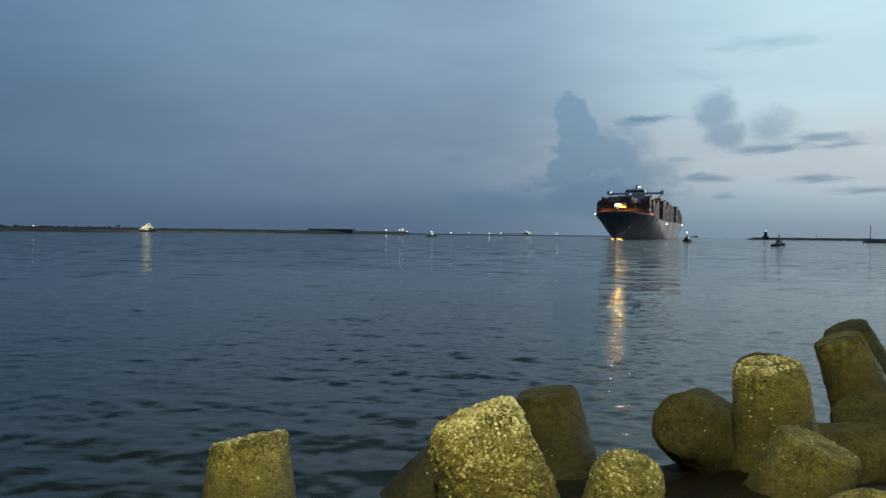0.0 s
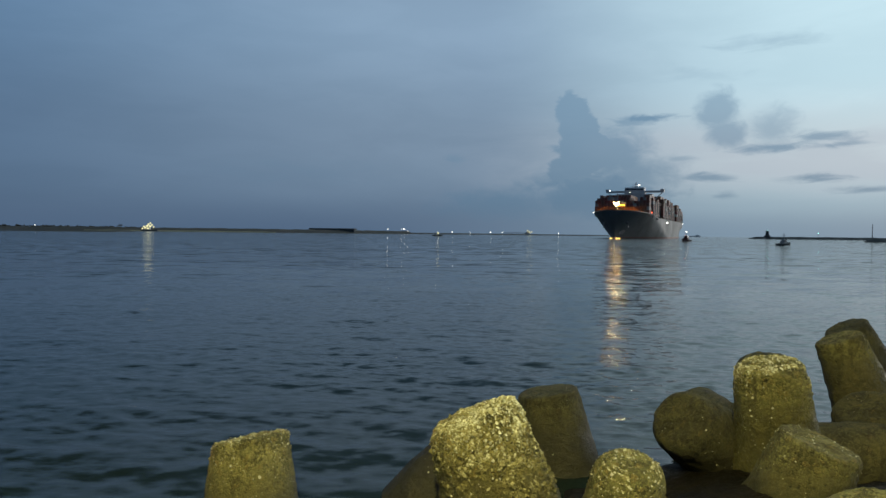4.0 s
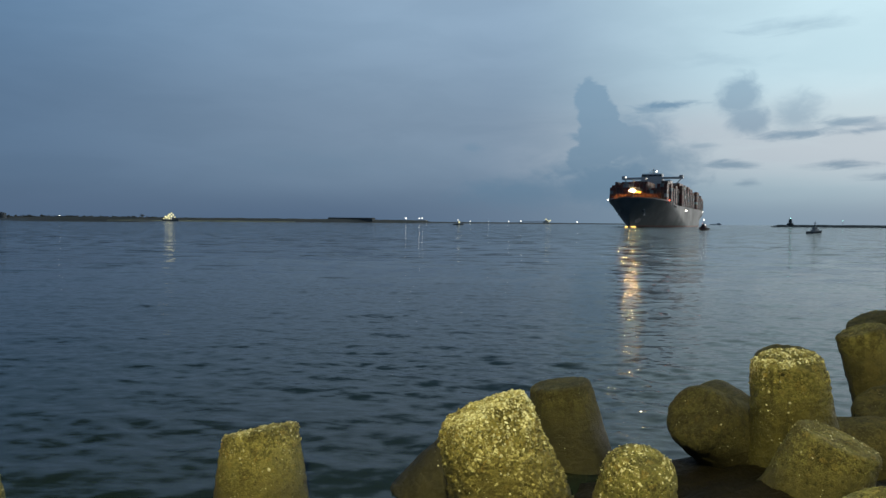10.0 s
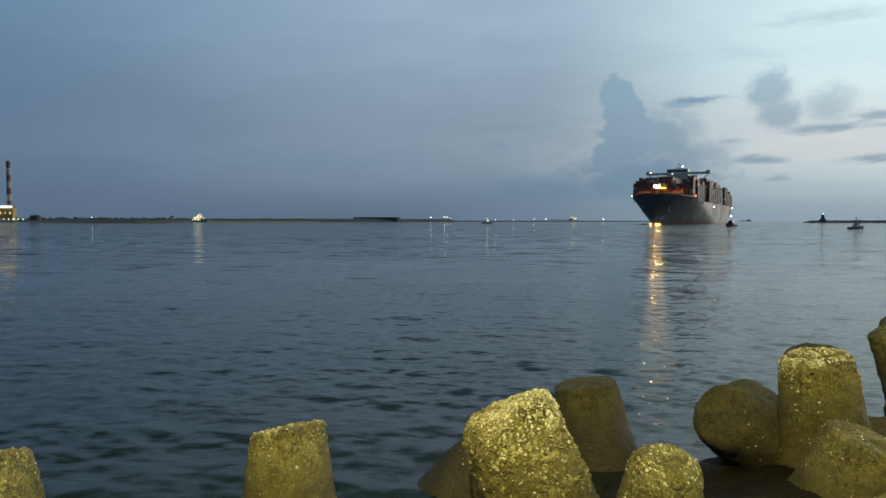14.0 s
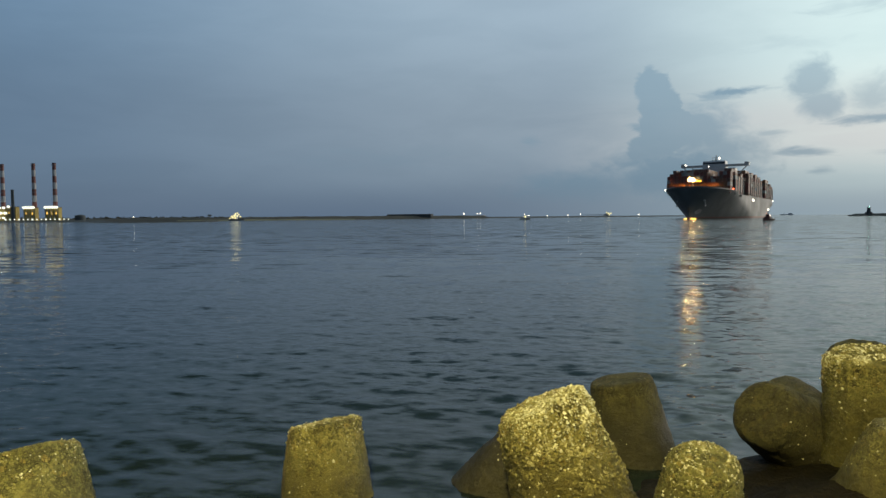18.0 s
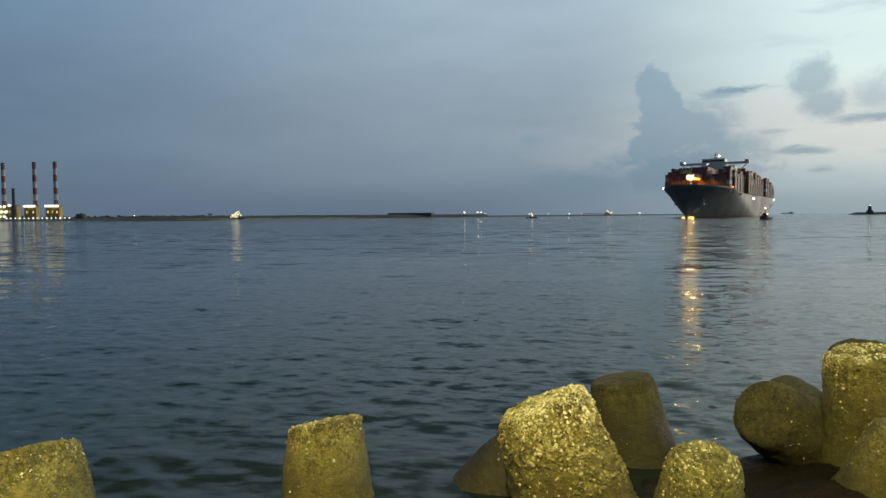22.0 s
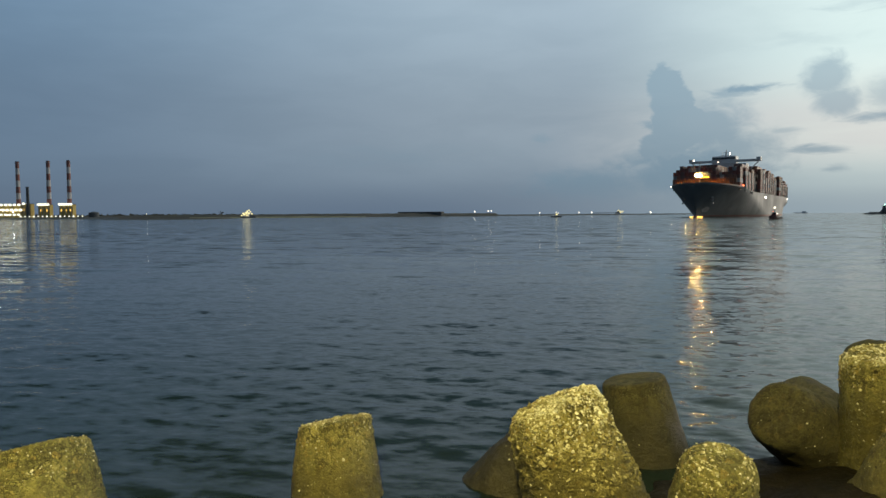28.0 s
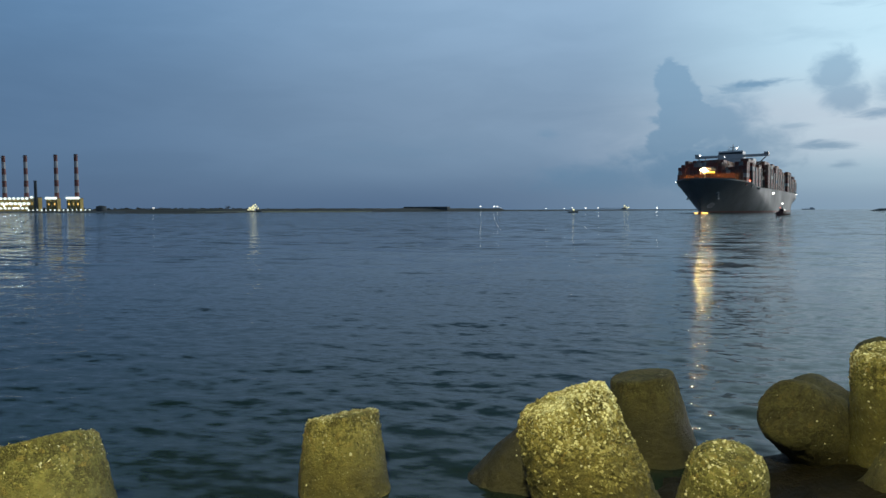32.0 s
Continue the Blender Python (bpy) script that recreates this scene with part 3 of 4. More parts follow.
def crust(block, arm, rng, count, depth, size, gaps):
    """Broken plates of barnacle crust on an arm, in patches that thin out downwards over depth."""
    spots, odds = [], []
    for f in arm.data.polygons:
        c, n = f.center, f.normal
        if n.y > 0.45 or c.z < -depth * 1.5:
            continue
        cover = noise.noise(c * 5.0 + Vector((3, 1, 7))) + 0.5 * noise.noise(c * 13.0) - gaps
        fade = min(max(1.15 + c.z / depth, 0.0), 1.0) + (0.6 if n.z > 0.5 else 0.0)
        w = f.area * (max(cover, 0.0) + 0.06) * fade
        spots.append((c.copy(), n.copy()))
        odds.append(w)
    gold = (1 + math.sqrt(5)) / 2
    ico = [Vector(v).normalized() for a, b in itertools.product((-1, 1), (-gold, gold)) for v in ((0, a, b), (a, b, 0), (b, 0, a))]
    solid = bmesh.new()
    for v in ico:
        solid.verts.new(v)
    bmesh.ops.convex_hull(solid, input=solid.verts)
    solid.verts.index_update()
    shape = [v.co.copy() for v in solid.verts]
    faces = [[v.index for v in f.verts] for f in solid.faces]
    solid.free()
    vs, fs = [], []
    for c, n in rng.choices(spots, odds, k=count):
        r = size * (0.40 + 1.3 * rng.random() ** 3)
        lean = (n + Vector((rng.gauss(0, 0.45), rng.gauss(0, 0.45), rng.gauss(0, 0.45)))).normalized()
        turn = lean.to_track_quat("Z", "Y").to_matrix() @ Matrix.Rotation(rng.uniform(0, 6.28), 3, "Z")
        stretch = Vector((r * rng.uniform(0.8, 1.4), r * rng.uniform(0.6, 1.0), r * rng.uniform(0.25, 0.5)))
        jit = Vector((rng.uniform(-0.012, 0.012), rng.uniform(-0.012, 0.012), rng.uniform(-0.012, 0.012)))
        start = len(vs)
        for v in shape:
            q = Vector((v.x * stretch.x, v.y * stretch.y, v.z * stretch.z)) * rng.uniform(0.75, 1.2)
            vs.append(tuple(c + jit + turn @ q))
        fs += [[start + i for i in f] for f in faces]
    me = bpy.data.meshes.new("barnacle_crust")
    me.from_pydata(vs, [], fs)
    me.materials.append(M_CRUST)
    ob = new("barnacle_crust", me)
    ob.parent, ob.location = block, arm.location
    tagged(ob, "pale broken barnacle crust", kind="stuff")


def tetrapod(name, tip, axis, roll, mat, label, size=2.55, seg=44, rough=0.02, rounding=0.12, skew=0.0, widen=1.0, shells=6, flakes=()):
    """A four-armed concrete block given by the end of one arm and the way from there to its body."""
    rt, rr, length = 0.148 * size * widen, 0.235 * size * widen, 0.63 * size
    down = Vector(axis).normalized()
    body = Vector(tip) + down * length
    first = -down

    def others(turned):
        found = []
        for q in range(3):
            s = first.orthogonal().normalized()
            s.rotate(Matrix.Rotation(radians(turned + 120 * q), 3, first))
            found.append((s * math.sin(radians(109.47)) + first * math.cos(radians(109.47))).normalized())
        return found

    # the block has settled with its other arms as low as they go
    settled = min(range(0, 120, 4), key=lambda a: max(d.z for d in others(a)))
    arms = [first] + others(settled + roll)
    block = thing(name, label, "armour block", Matrix.Translation(body), "armour blocks of the breakwater")
    seed = Vector((tip[0] * 3.1, tip[1] * 1.7, tip[2] * 5))

    rng = random.Random(int(abs(tip[0]) * 1000 + tip[1] * 77))

    def weathered(part_name, bm, origin):
        bmesh.ops.recalc_face_normals(bm, faces=bm.faces)
        bm.normal_update()
        for v in bm.verts:
            p = v.co
            big = noise.noise(p * 2.3 + seed) * 0.9
            mid = noise.noise(p * 8.0 + seed) * 0.7
            tiny = noise.noise(p * 19.0 + seed) * 0.6 + abs(noise.noise(p * 37.0 + seed)) * 0.9 - 0.2 + noise.noise(p * 70.0 + seed) * 0.4
            v.co = p + v.normal * (big * 0.018 + (mid + tiny) * rough)
        bmesh.ops.translate(bm, verts=bm.verts, vec=-origin)
        ob = smooth(part(part_name, bm, mat, block))
        ob.location = origin - body
        return ob

    for n, d in enumerate(arms):
        bm = bmesh.new()
        u = d.orthogonal().normalized()
        w = d.cross(u)
        fine = n == 0
        count = seg if fine else 24
        flat = 9 if fine else 2
        prof = [(0.0, (rt - rounding) * (0.1 + 0.9 * i / (flat - 1))) for i in range(flat)]
        for i in range(1, 7):
            q = i / 6 * math.pi / 2
            prof.append((rounding * (1 - math.cos(q)), rt - rounding + rounding * math.sin(q)))
        steps = max(12, int(seg * 0.75)) if fine else 10
        for i in range(1, steps + 1):
            s = i / steps
            prof.append((rounding + (length - rounding) * s, rt + (rr - rt) * s))
        loops = []
        for s, r in prof:
            c = body + d * (length - s)
            lean = skew * max(0.0, 1 - s / 0.35) if fine else 0.0
            loops.append([bm.verts.new(c + r * (math.cos(a) * u + math.sin(a) * w) + Vector((0, 0, lean * r * (math.cos(a) * u + math.sin(a) * w).x))) for a in (2 * math.pi * j / count for j in range(count))])
        hub = bm.verts.new(body + d * (length + 0.002))
        for j in range(count):
            bm.faces.new((hub, loops[0][j], loops[0][(j + 1) % count]))
        for l0, l1 in zip(loops, loops[1:]):
            for j in range(count):
                bm.faces.new((l0[j], l1[j], l1[(j + 1) % count], l0[(j + 1) % count]))
        arm = weathered("arm", bm, body + d * length)
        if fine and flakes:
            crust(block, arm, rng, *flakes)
    for _ in range(shells):
        s, turn = rng.uniform(0.0, 1.0) ** 1.3 * 0.75 + 0.06, rng.uniform(-1.25, 1.25)
        away = Vector((math.sin(turn), -math.cos(turn), 0.0))
        away = (away - first * away.dot(first)).normalized()
        at = Vector(tip) + down * s + away * ((rt + (rr - rt) * s / length if s > rounding else rt - rounding + math.sqrt(rounding ** 2 - (rounding - s) ** 2)) - 0.010)
        if at.z < 0.1:
            continue
        m = Matrix.Translation(at - body) @ away.to_track_quat("Z", "Y").to_matrix().to_4x4() @ Matrix.Diagonal((*[0.22 + 0.65 * rng.random() ** 3] * 3, 1))
        shared("barnacle", SHELL_MESH, block, m)
    weathered("core", ball(bmesh.new(), body, rr * 1.05, 3), body - Vector((0, 0, 1.2)))
    return block


def make_blocks():
    for tip, axis, roll, mat, label, more in BLOCKS:
        tetrapod("concrete_tetrapod", tip, axis, roll, mat, label, **more)


BLOCKS = [
    ((-3.85, 4.7, 0.92), (0.30, -0.25, -0.92), 0, M_EVEN, "pale pitted concrete tetrapod arm, sharp-edged, at the water", dict(seg=150, rough=0.012, rounding=0.03, shells=30, flakes=(1200, 0.5, 0.007, 0.02))),
    ((-2.00, 6.45, 0.69), (0.08, -0.18, -0.97), 0, M_EVEN, "ochre concrete tetrapod arm with white shells, standing in water", dict(seg=150, rough=0.010, rounding=0.04, widen=0.95, skew=0.11, shells=36, flakes=(1600, 0.22, 0.008, 0.0))),
    ((0.15, 5.75, 1.15), (0.30, -0.05, -0.95), 0, M_PALE, "large ochre tetrapod arm crusted with pale broken aggregate", dict(seg=200, rough=0.028, rounding=0.09, widen=1.03, skew=0.13, shells=70, flakes=(15000, 0.38, 0.0125, -0.06))),
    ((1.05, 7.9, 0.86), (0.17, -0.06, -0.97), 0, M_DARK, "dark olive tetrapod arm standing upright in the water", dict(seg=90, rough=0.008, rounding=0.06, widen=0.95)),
    ((1.39, 5.35, 0.93), (-0.05, 0.22, -0.97), 0, M_EVEN, "rounded yellowish tetrapod arm dotted with shells", dict(seg=140, rounding=0.20, rough=0.016, widen=0.78, shells=60, flakes=(1500, 0.30, 0.0085, -0.02))),
    ((2.38, 7.3, 0.72), (0.70, 0.50, -0.51), 3, M_DARK, "dark smooth tetrapod arm tilted over the water", dict(seg=90, rounding=0.13, rough=0.014, widen=0.94, shells=12)),
    ((3.25, 7.1, 1.37), (0.16, 0.10, -0.97), 0, M_PALE, "tall tetrapod arm with a pale crusted top", dict(seg=140, rounding=0.09, rough=0.016, widen=0.88, shells=24, flakes=(4200, 0.34, 0.0135, -0.08))),
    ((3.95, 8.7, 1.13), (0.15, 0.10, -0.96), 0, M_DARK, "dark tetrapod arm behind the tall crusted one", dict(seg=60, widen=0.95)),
    ((3.34, 6.25, 0.82), (-0.30, 0.12, -0.94), 0, M_WORN, "mossy tetrapod arm with a ridged end", dict(seg=110, rounding=0.05, rough=0.016, widen=0.93, shells=12, flakes=(500, 0.3, 0.007, 0.0))),
    ((4.96, 8.9, 1.39), (0.36, -0.05, -0.90), 0, M_WORN, "olive-brown tetrapod arm leaning seawards", dict(seg=90, rounding=0.05, rough=0.016, widen=0.76)),
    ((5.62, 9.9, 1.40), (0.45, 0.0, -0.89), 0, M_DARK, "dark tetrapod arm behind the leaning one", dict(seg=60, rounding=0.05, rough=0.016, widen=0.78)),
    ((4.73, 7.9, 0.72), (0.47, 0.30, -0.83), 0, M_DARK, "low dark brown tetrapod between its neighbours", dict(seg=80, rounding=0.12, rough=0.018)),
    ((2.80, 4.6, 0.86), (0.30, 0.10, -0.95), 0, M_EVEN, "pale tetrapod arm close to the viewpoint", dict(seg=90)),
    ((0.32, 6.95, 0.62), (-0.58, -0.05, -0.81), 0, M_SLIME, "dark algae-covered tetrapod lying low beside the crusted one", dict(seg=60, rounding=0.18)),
]

water = make_water()
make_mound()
make_blocks()


# ---- container ship (bow along +x, port side +y, waterline z = 0) ----
BEAM = 24.2


def half_breadth(x, z):
    k = min(max(z / 21.0, -0.2), 1.25)
    stem, full = 147.5 + 9.5 * k, -10 + 114 * min(k, 1.0)
    s = min(max((stem - x) / (stem - full), 0.0), 1.0)
    p, q = 1.75, 0.95 + 1.05 * max(min(k, 1.0), 0)
    b = BEAM * (1 - (1 - s) ** p) ** (1 / q)
    if x < -110:
        b *= 1 - (0.42 * max(0, 1 - k * 1.6) + 0.03) * ((-110 - x) / 55) ** 1.6
    return b


def stem_at(z):
    return 147.5 + 9.5 * min(max(z / 21.0, -0.2), 1.25)


def deck_at(x):
    return 18.0 + 2.6 * min(max((x - 86) / 20, 0.0), 1.0) + (1.4 * ((x - 112) / 45) ** 1.2 if x > 112 else 0.0)


def make_ship():
    ship = thing("container_ship", "huge laden container ship with a blue-grey hull approaching", "ship")
    levels = [-3, 0, 0.6, 1.4, 2.4, 4, 6, 8.5, 11, 13.5, 16, 18.5, 1.0]
    xs = list(np.linspace(-165, 60, 26)) + list(np.linspace(66, 159.5, 56))
    bm = bmesh.new()
    grid = {}
    for i, x in enumerate(xs):
        top = deck_at(x)
        for j, lv in enumerate(levels):
            z = lv if lv != 1.0 else top
            xx = min(x, stem_at(z))
            for side in (1, -1):
                grid[i, j, side] = bm.verts.new((xx, side * half_breadth(xx, z), z))
    for i in range(len(xs) - 1):
        for j in range(len(levels) - 1):
            for side in (1, -1):
                q = [grid[i, j, side], grid[i + 1, j, side], grid[i + 1, j + 1, side], grid[i, j + 1, side]]
                f = bm.faces.new(q if side > 0 else q[::-1])
                f.material_index = 1 if levels[j] < 1.4 and levels[j + 1] != 1.0 else 0
    bm.faces.new([grid[0, j, 1] for j in range(13)] + [grid[0, j, -1] for j in range(12, -1, -1)])
    bmesh.ops.remove_doubles(bm, verts=bm.verts, dist=0.01)
    hull = part("hull", bm, [M_HULL, M_BOOT], ship, "blue-grey painted hull with a red waterline band")
    for p in hull.data.polygons:
        p.use_smooth = True
    bm = bmesh.new()
    rims = [[bm.verts.new((min(x, stem_at(deck_at(x))), s * half_breadth(min(x, stem_at(deck_at(x))), deck_at(x)), deck_at(x) - 0.02)) for s in (1, -1)] for x in xs]
    for r0, r1 in zip(rims, rims[1:]):
        bm.faces.new((r0[0], r1[0], r1[1], r0[1]))
    part("deck", bm, M_DECK, ship, "red-brown weather deck")
    # bulwark of the forecastle
    bm = bmesh.new()
    for side in (1, -1):
        last = None
        for x in np.linspace(112, 158.5, 40):
            z = deck_at(x)
            xx = min(x, stem_at(z))
            b = half_breadth(xx, z)
            a = [(xx, side * b, z - 0.1), (xx, side * b, z + 0.7), (xx - 0.2, side * max(b - 0.2, 0), z + 0.7), (xx - 0.2, side * max(b - 0.2, 0), z - 0.1)]
            vs = [bm.verts.new(p) for p in a]
            if last:
                for m in range(4):
                    bm.faces.new((last[m], vs[m], vs[(m + 1) % 4], last[(m + 1) % 4]))
            last = vs
    part("bulwark", bm, M_HULL, ship)
    # wave breaker ahead of the boxes, anchors
    bm = bmesh.new()
    box(bm, 124.2, 124.8, -21.0, 21.0, 20.4, 26.4, 0.1)
    for y in np.linspace(-19, 19, 15):
        box(bm, 124.8, 126.2, y - 0.15, y + 0.15, 20.4, 25.5, top=(0.3, 1), shift=(-0.45, 0))
    # amber lamplight on the breaker is put into its base colour
    part("wave_breaker", bm, material("amber_lit_breaker", (0.26, 0.115, 0.06), 0.6, scale=0.1, fine=1.5), ship, "steel wave breaker, coloured orange for the amber lamplight")
    for side in (1, -1):
        bm = bmesh.new()
        y = half_breadth(142, 12.5)
        tube(bm, (142, side * (y - 0.3), 12.9), (143, side * (y + 0.7), 12.2), 1.3, 1.1, 16)
        part("hawse_pipe", bm, M_STEEL, ship)
        bm = bmesh.new()
        tube(bm, (143, side * (y + 0.6), 13.2), (143.3, side * (y + 0.9), 9.6), 0.3, 0.3, 8)
        box(bm, 141.9, 144.6, side * (y + 0.9) - 0.4, side * (y + 0.9) + 0.4, 9.0, 9.8, 0.15)
        part("anchor", bm, M_STEEL, ship, "dark steel anchor stowed on the bow")
    bm = bmesh.new()
    tube(bm, (120, 0, 0.2), (151.5, 0, 0.2), 2.2, 1.1, 20, 6)
    ball(bm, (151.5, 0, 0.2), 1.1, 3)
    smooth(part("bulbous_bow", bm, M_BOOT, ship))
    # ragged pale patch low on the port bow
    bm = bmesh.new()
    rings = []
    for r in (0.0, 0.4, 0.75, 1.0):
        rings.append([])
        for q in range(28):
            a = 2 * math.pi * q / 28
            rag = r * (1 + 0.35 * noise.noise((math.cos(a) * 1.7, math.sin(a) * 1.7, 4.0)))
            x, z = 140.0 + 3.6 * rag * math.cos(a), 5.2 + 2.0 * rag * math.sin(a)
            rings[-1].append(bm.verts.new((x, half_breadth(x, z) + 0.06, z)))
    for r0, r1 in zip(rings, rings[1:]):
        for q in range(28):
            bm.faces.new((r0[q], r0[(q + 1) % 28], r1[(q + 1) % 28], r1[q]))
    part("pale_patch", bm, M_ANCHOR, ship, "ragged pale patch on the bow foot")
    # foremast with amber floodlights
    bm = bmesh.new()
    tube(bm, (138, 0, 21), (138, 0, 36.5), 0.55, 0.3, 12)
    box(bm, 137.4, 138.6, -2.2, 2.2, 30.2, 30.6, 0.08)
    tube(bm, (138, -1.2, 33.5), (138, 1.2, 33.5), 0.12, n=8)
    part("foremast", bm, M_STEEL, ship)
    # screen added to keep the floodlights off the boxes behind
    bm = bmesh.new()
    box(bm, 137.6, 138.5, -3.4, 6.6, 26.2, 29.6, 0.1)
    flood_back = part("flood_screen", bm, M_STEEL, ship, "grey steel screen added behind the foremast floodlights")
    part("floodlight", tube(bmesh.new(), (138.9, -2.2, 28.6), (138.9, 1.0, 27.9), 0.42, 0.32, 14), G_AMBER, flood_back, "glowing amber floodlight facing ahead")
    # the flood's amber spill, added as a second glowing bar
    part("floodlight", tube(bmesh.new(), (138.8, 0.4, 27.0), (138.8, 5.8, 26.8), 0.5, 0.35, 12), G_AMBER_SPILL, flood_back, "glowing bar for the amber spill beside the floodlight")
    # fill lamps added to wash the wave breaker orange, behind an added shield
    shield = part("fill_lamp_shield", box(bmesh.new(), 128.6, 129.0, -17, 17, 20.4, 23.2, 0.05), M_HULL, ship)
    for y in (-12.5, -4.2, 4.2, 12.5):
        part("amber_fill_lamp", tube(bmesh.new(), (128.0, y - 3.6, 22.3), (128.0, y + 3.6, 22.3), 0.14, n=8), G_AMBER_FILL, shield, "hidden amber fill lamp added to wash the wave breaker")
    # no lamp: a glowing bar stands for lamplight glaring on the water
    bm = bmesh.new()
    tube(bm, (151.0, -3.2, 0.35), (149.5, 4.6, 0.35), 0.3, 0.3, 10)
    part("stem_glare", bm, G_STEM_GLARE, ship, "glowing bar for amber lamplight on the water at the stem")
    for x, y, z, r, mat, lab in ((119, -23.2, 21.8, 0.5, G_WHITE, "white side light"), (118, 24.2, 21.6, 0.5, G_RED, "red port side light"), (41.4, 2.3, 49.9, 0.75, G_WHITE, "white masthead light"),
                                 (52, -22.5, 44.2, 0.6, G_WHITE, "white wing light"), (12, 24.9, 15.2, 0.7, G_WHITE, "white hull floodlight"), (-150, 24.9, 17.0, 0.5, G_WHITE, "white quarter light"), (54.5, -4, 42.5, 0.3, G_WHITE, "white bridge lamp")):
        bm = bmesh.new()
        ball(bm, (x, y, z), r, 2)
        part("ship_lamp", bm, mat, ship, lab)
    # superstructure
    bm = bmesh.new()
    box(bm, 40, 54, -16, 16, 17.9, 41.0, 0.3)
    part("deckhouse", bm, M_WHITE, ship, "white painted accommodation block")
    bm = bmesh.new()
    box(bm, 42, 54.5, -9, 9, 41.0, 47.0, 0.25, top=(0.92, 0.95))
    bridge = part("bridge", bm, M_WHITE, ship)
    bm = bmesh.new()
    box(bm, 54.2, 54.6, -8.3, 8.3, 44.6, 45.8, 0.05)
    part("bridge_windows", bm, M_GLASS, bridge, "dark band of bridge windows")
    bm = bmesh.new()
    box(bm, 47, 53.5, -26, 26, 42.4, 44.0, 0.15)
    for side in (1, -1):
        box(bm, 46.5, 54, min(side * 23, side * 26), max(side * 23, side * 26), 44.0, 45.4, 0.15)
        tube(bm, (50, side * 16, 34), (50, side * 24, 42), 0.4, n=8)
    part("bridge_wing", bm, M_WHITE, ship, "white open bridge wings across the full beam")
    bm = bmesh.new()
    tube(bm, (45, 0, 46), (43.5, 0, 52.5), 0.9, 0.35, 12)
    box(bm, 43, 45, -4, 4, 48.2, 48.6, 0.06)
    tube(bm, (44, -3, 48.4), (44, -3, 51.5), 0.12, n=6)
    tube(bm, (44, 3, 48.4), (44, 3, 51.5), 0.12, n=6)
    box(bm, 44.6, 45.0, -2.2, 2.2, 50.2, 50.6)
    part("radar_mast", bm, M_WHITE, ship)
    bm = bmesh.new()
    box(bm, -88, -76, -9, 9, 17.9, 44, 0.5, top=(0.8, 0.9))
    part("funnel", bm, M_HULL, ship)
    # boxes: bays from bow to stern, counted one by one where they can be told apart
    bm = bmesh.new()
    box(bm, 0, 12.1, -1.2, 1.2, 0, 2.55, 0.06)
    for i in range(9):
        for y in (-1.2, 1.2):
            box(bm, 0.5 + i * 1.3, 1.0 + i * 1.3, y - 0.05, y + 0.05, 0.2, 2.35)
    proto = bpy.data.meshes.new("container")
    bm.to_mesh(proto)
    bm.free()
    boxes = []
    for mat in BOX_TONES:
        me = proto.copy()
        me.materials.append(mat)
        boxes.append(me)
    weights = [10, 5, 11, 0.8, 0.15, 0.6, 0.8]
    rng = random.Random(5)
    bays = [(106.5, 6), (93.0, 7), (79.5, 7), (66.0, 7), (20.0, 8), (6.0, 8), (-8.0, 7), (-22.0, 8), (-36.0, 7), (-50.0, 8), (-64.0, 7), (-104.0, 7), (-118.0, 7), (-132.0, 6), (-146.0, 6), (-160.0, 6)]
    heap = [bmesh.new() for _ in BOX_TONES]
    for b, (x0, tiers) in enumerate(bays):
        wide = 17 if b == 0 else 18
        for c in range(wide):
            y = (c - (wide - 1) / 2) * 2.62
            high = tiers - (1 if rng.random() < 0.25 else 0) - (1 if c in (0, wide - 1) and rng.random() < 0.35 else 0)
            if b == 0:
                high = 5 if c < 2 else 4 if 11 <= c <= 13 else 6
            if 0 < b < 4 and 11 <= c <= 14:
                high = 5
            for t in range(high):
                z = 18.78 + t * 2.62
                n = rng.choices(range(7), weights)[0]
                if b == 0 and t == high - 1 and rng.random() < 0.35:
                    n = rng.choice((2, 3, 5))
                if b == 0 or c == wide - 1:
                    shared("container", boxes[n], ship, pose(x0, y, z))
                elif c == 0 or t >= high - 2:
                    box(heap[n], x0, x0 + 12.1, y - 1.2, y + 1.2, z, z + 2.55)
        # lashing bridge behind each bay
        bm = bmesh.new()
        for y in (-23.6, 23.6):
            box(bm, x0 - 1.5, x0 - 0.4, y - 0.4, y + 0.4, 17.9, 18.78 + 2.62 * (tiers - 2), 0.05)
        box(bm, x0 - 1.4, x0 - 0.5, -23.6, 23.6, 18.78 + 2.62 * 4 - 0.3, 18.78 + 2.62 * 4, 0.05)
        part("lashing_bridge", bm, M_STEEL, ship, "pale grey lashing bridge between container bays")
    for n, bm in enumerate(heap):
        tagged(part("stowed_cargo", bm, BOX_TONES[n], ship), kind="stuff")
    return ship


ship = make_ship()


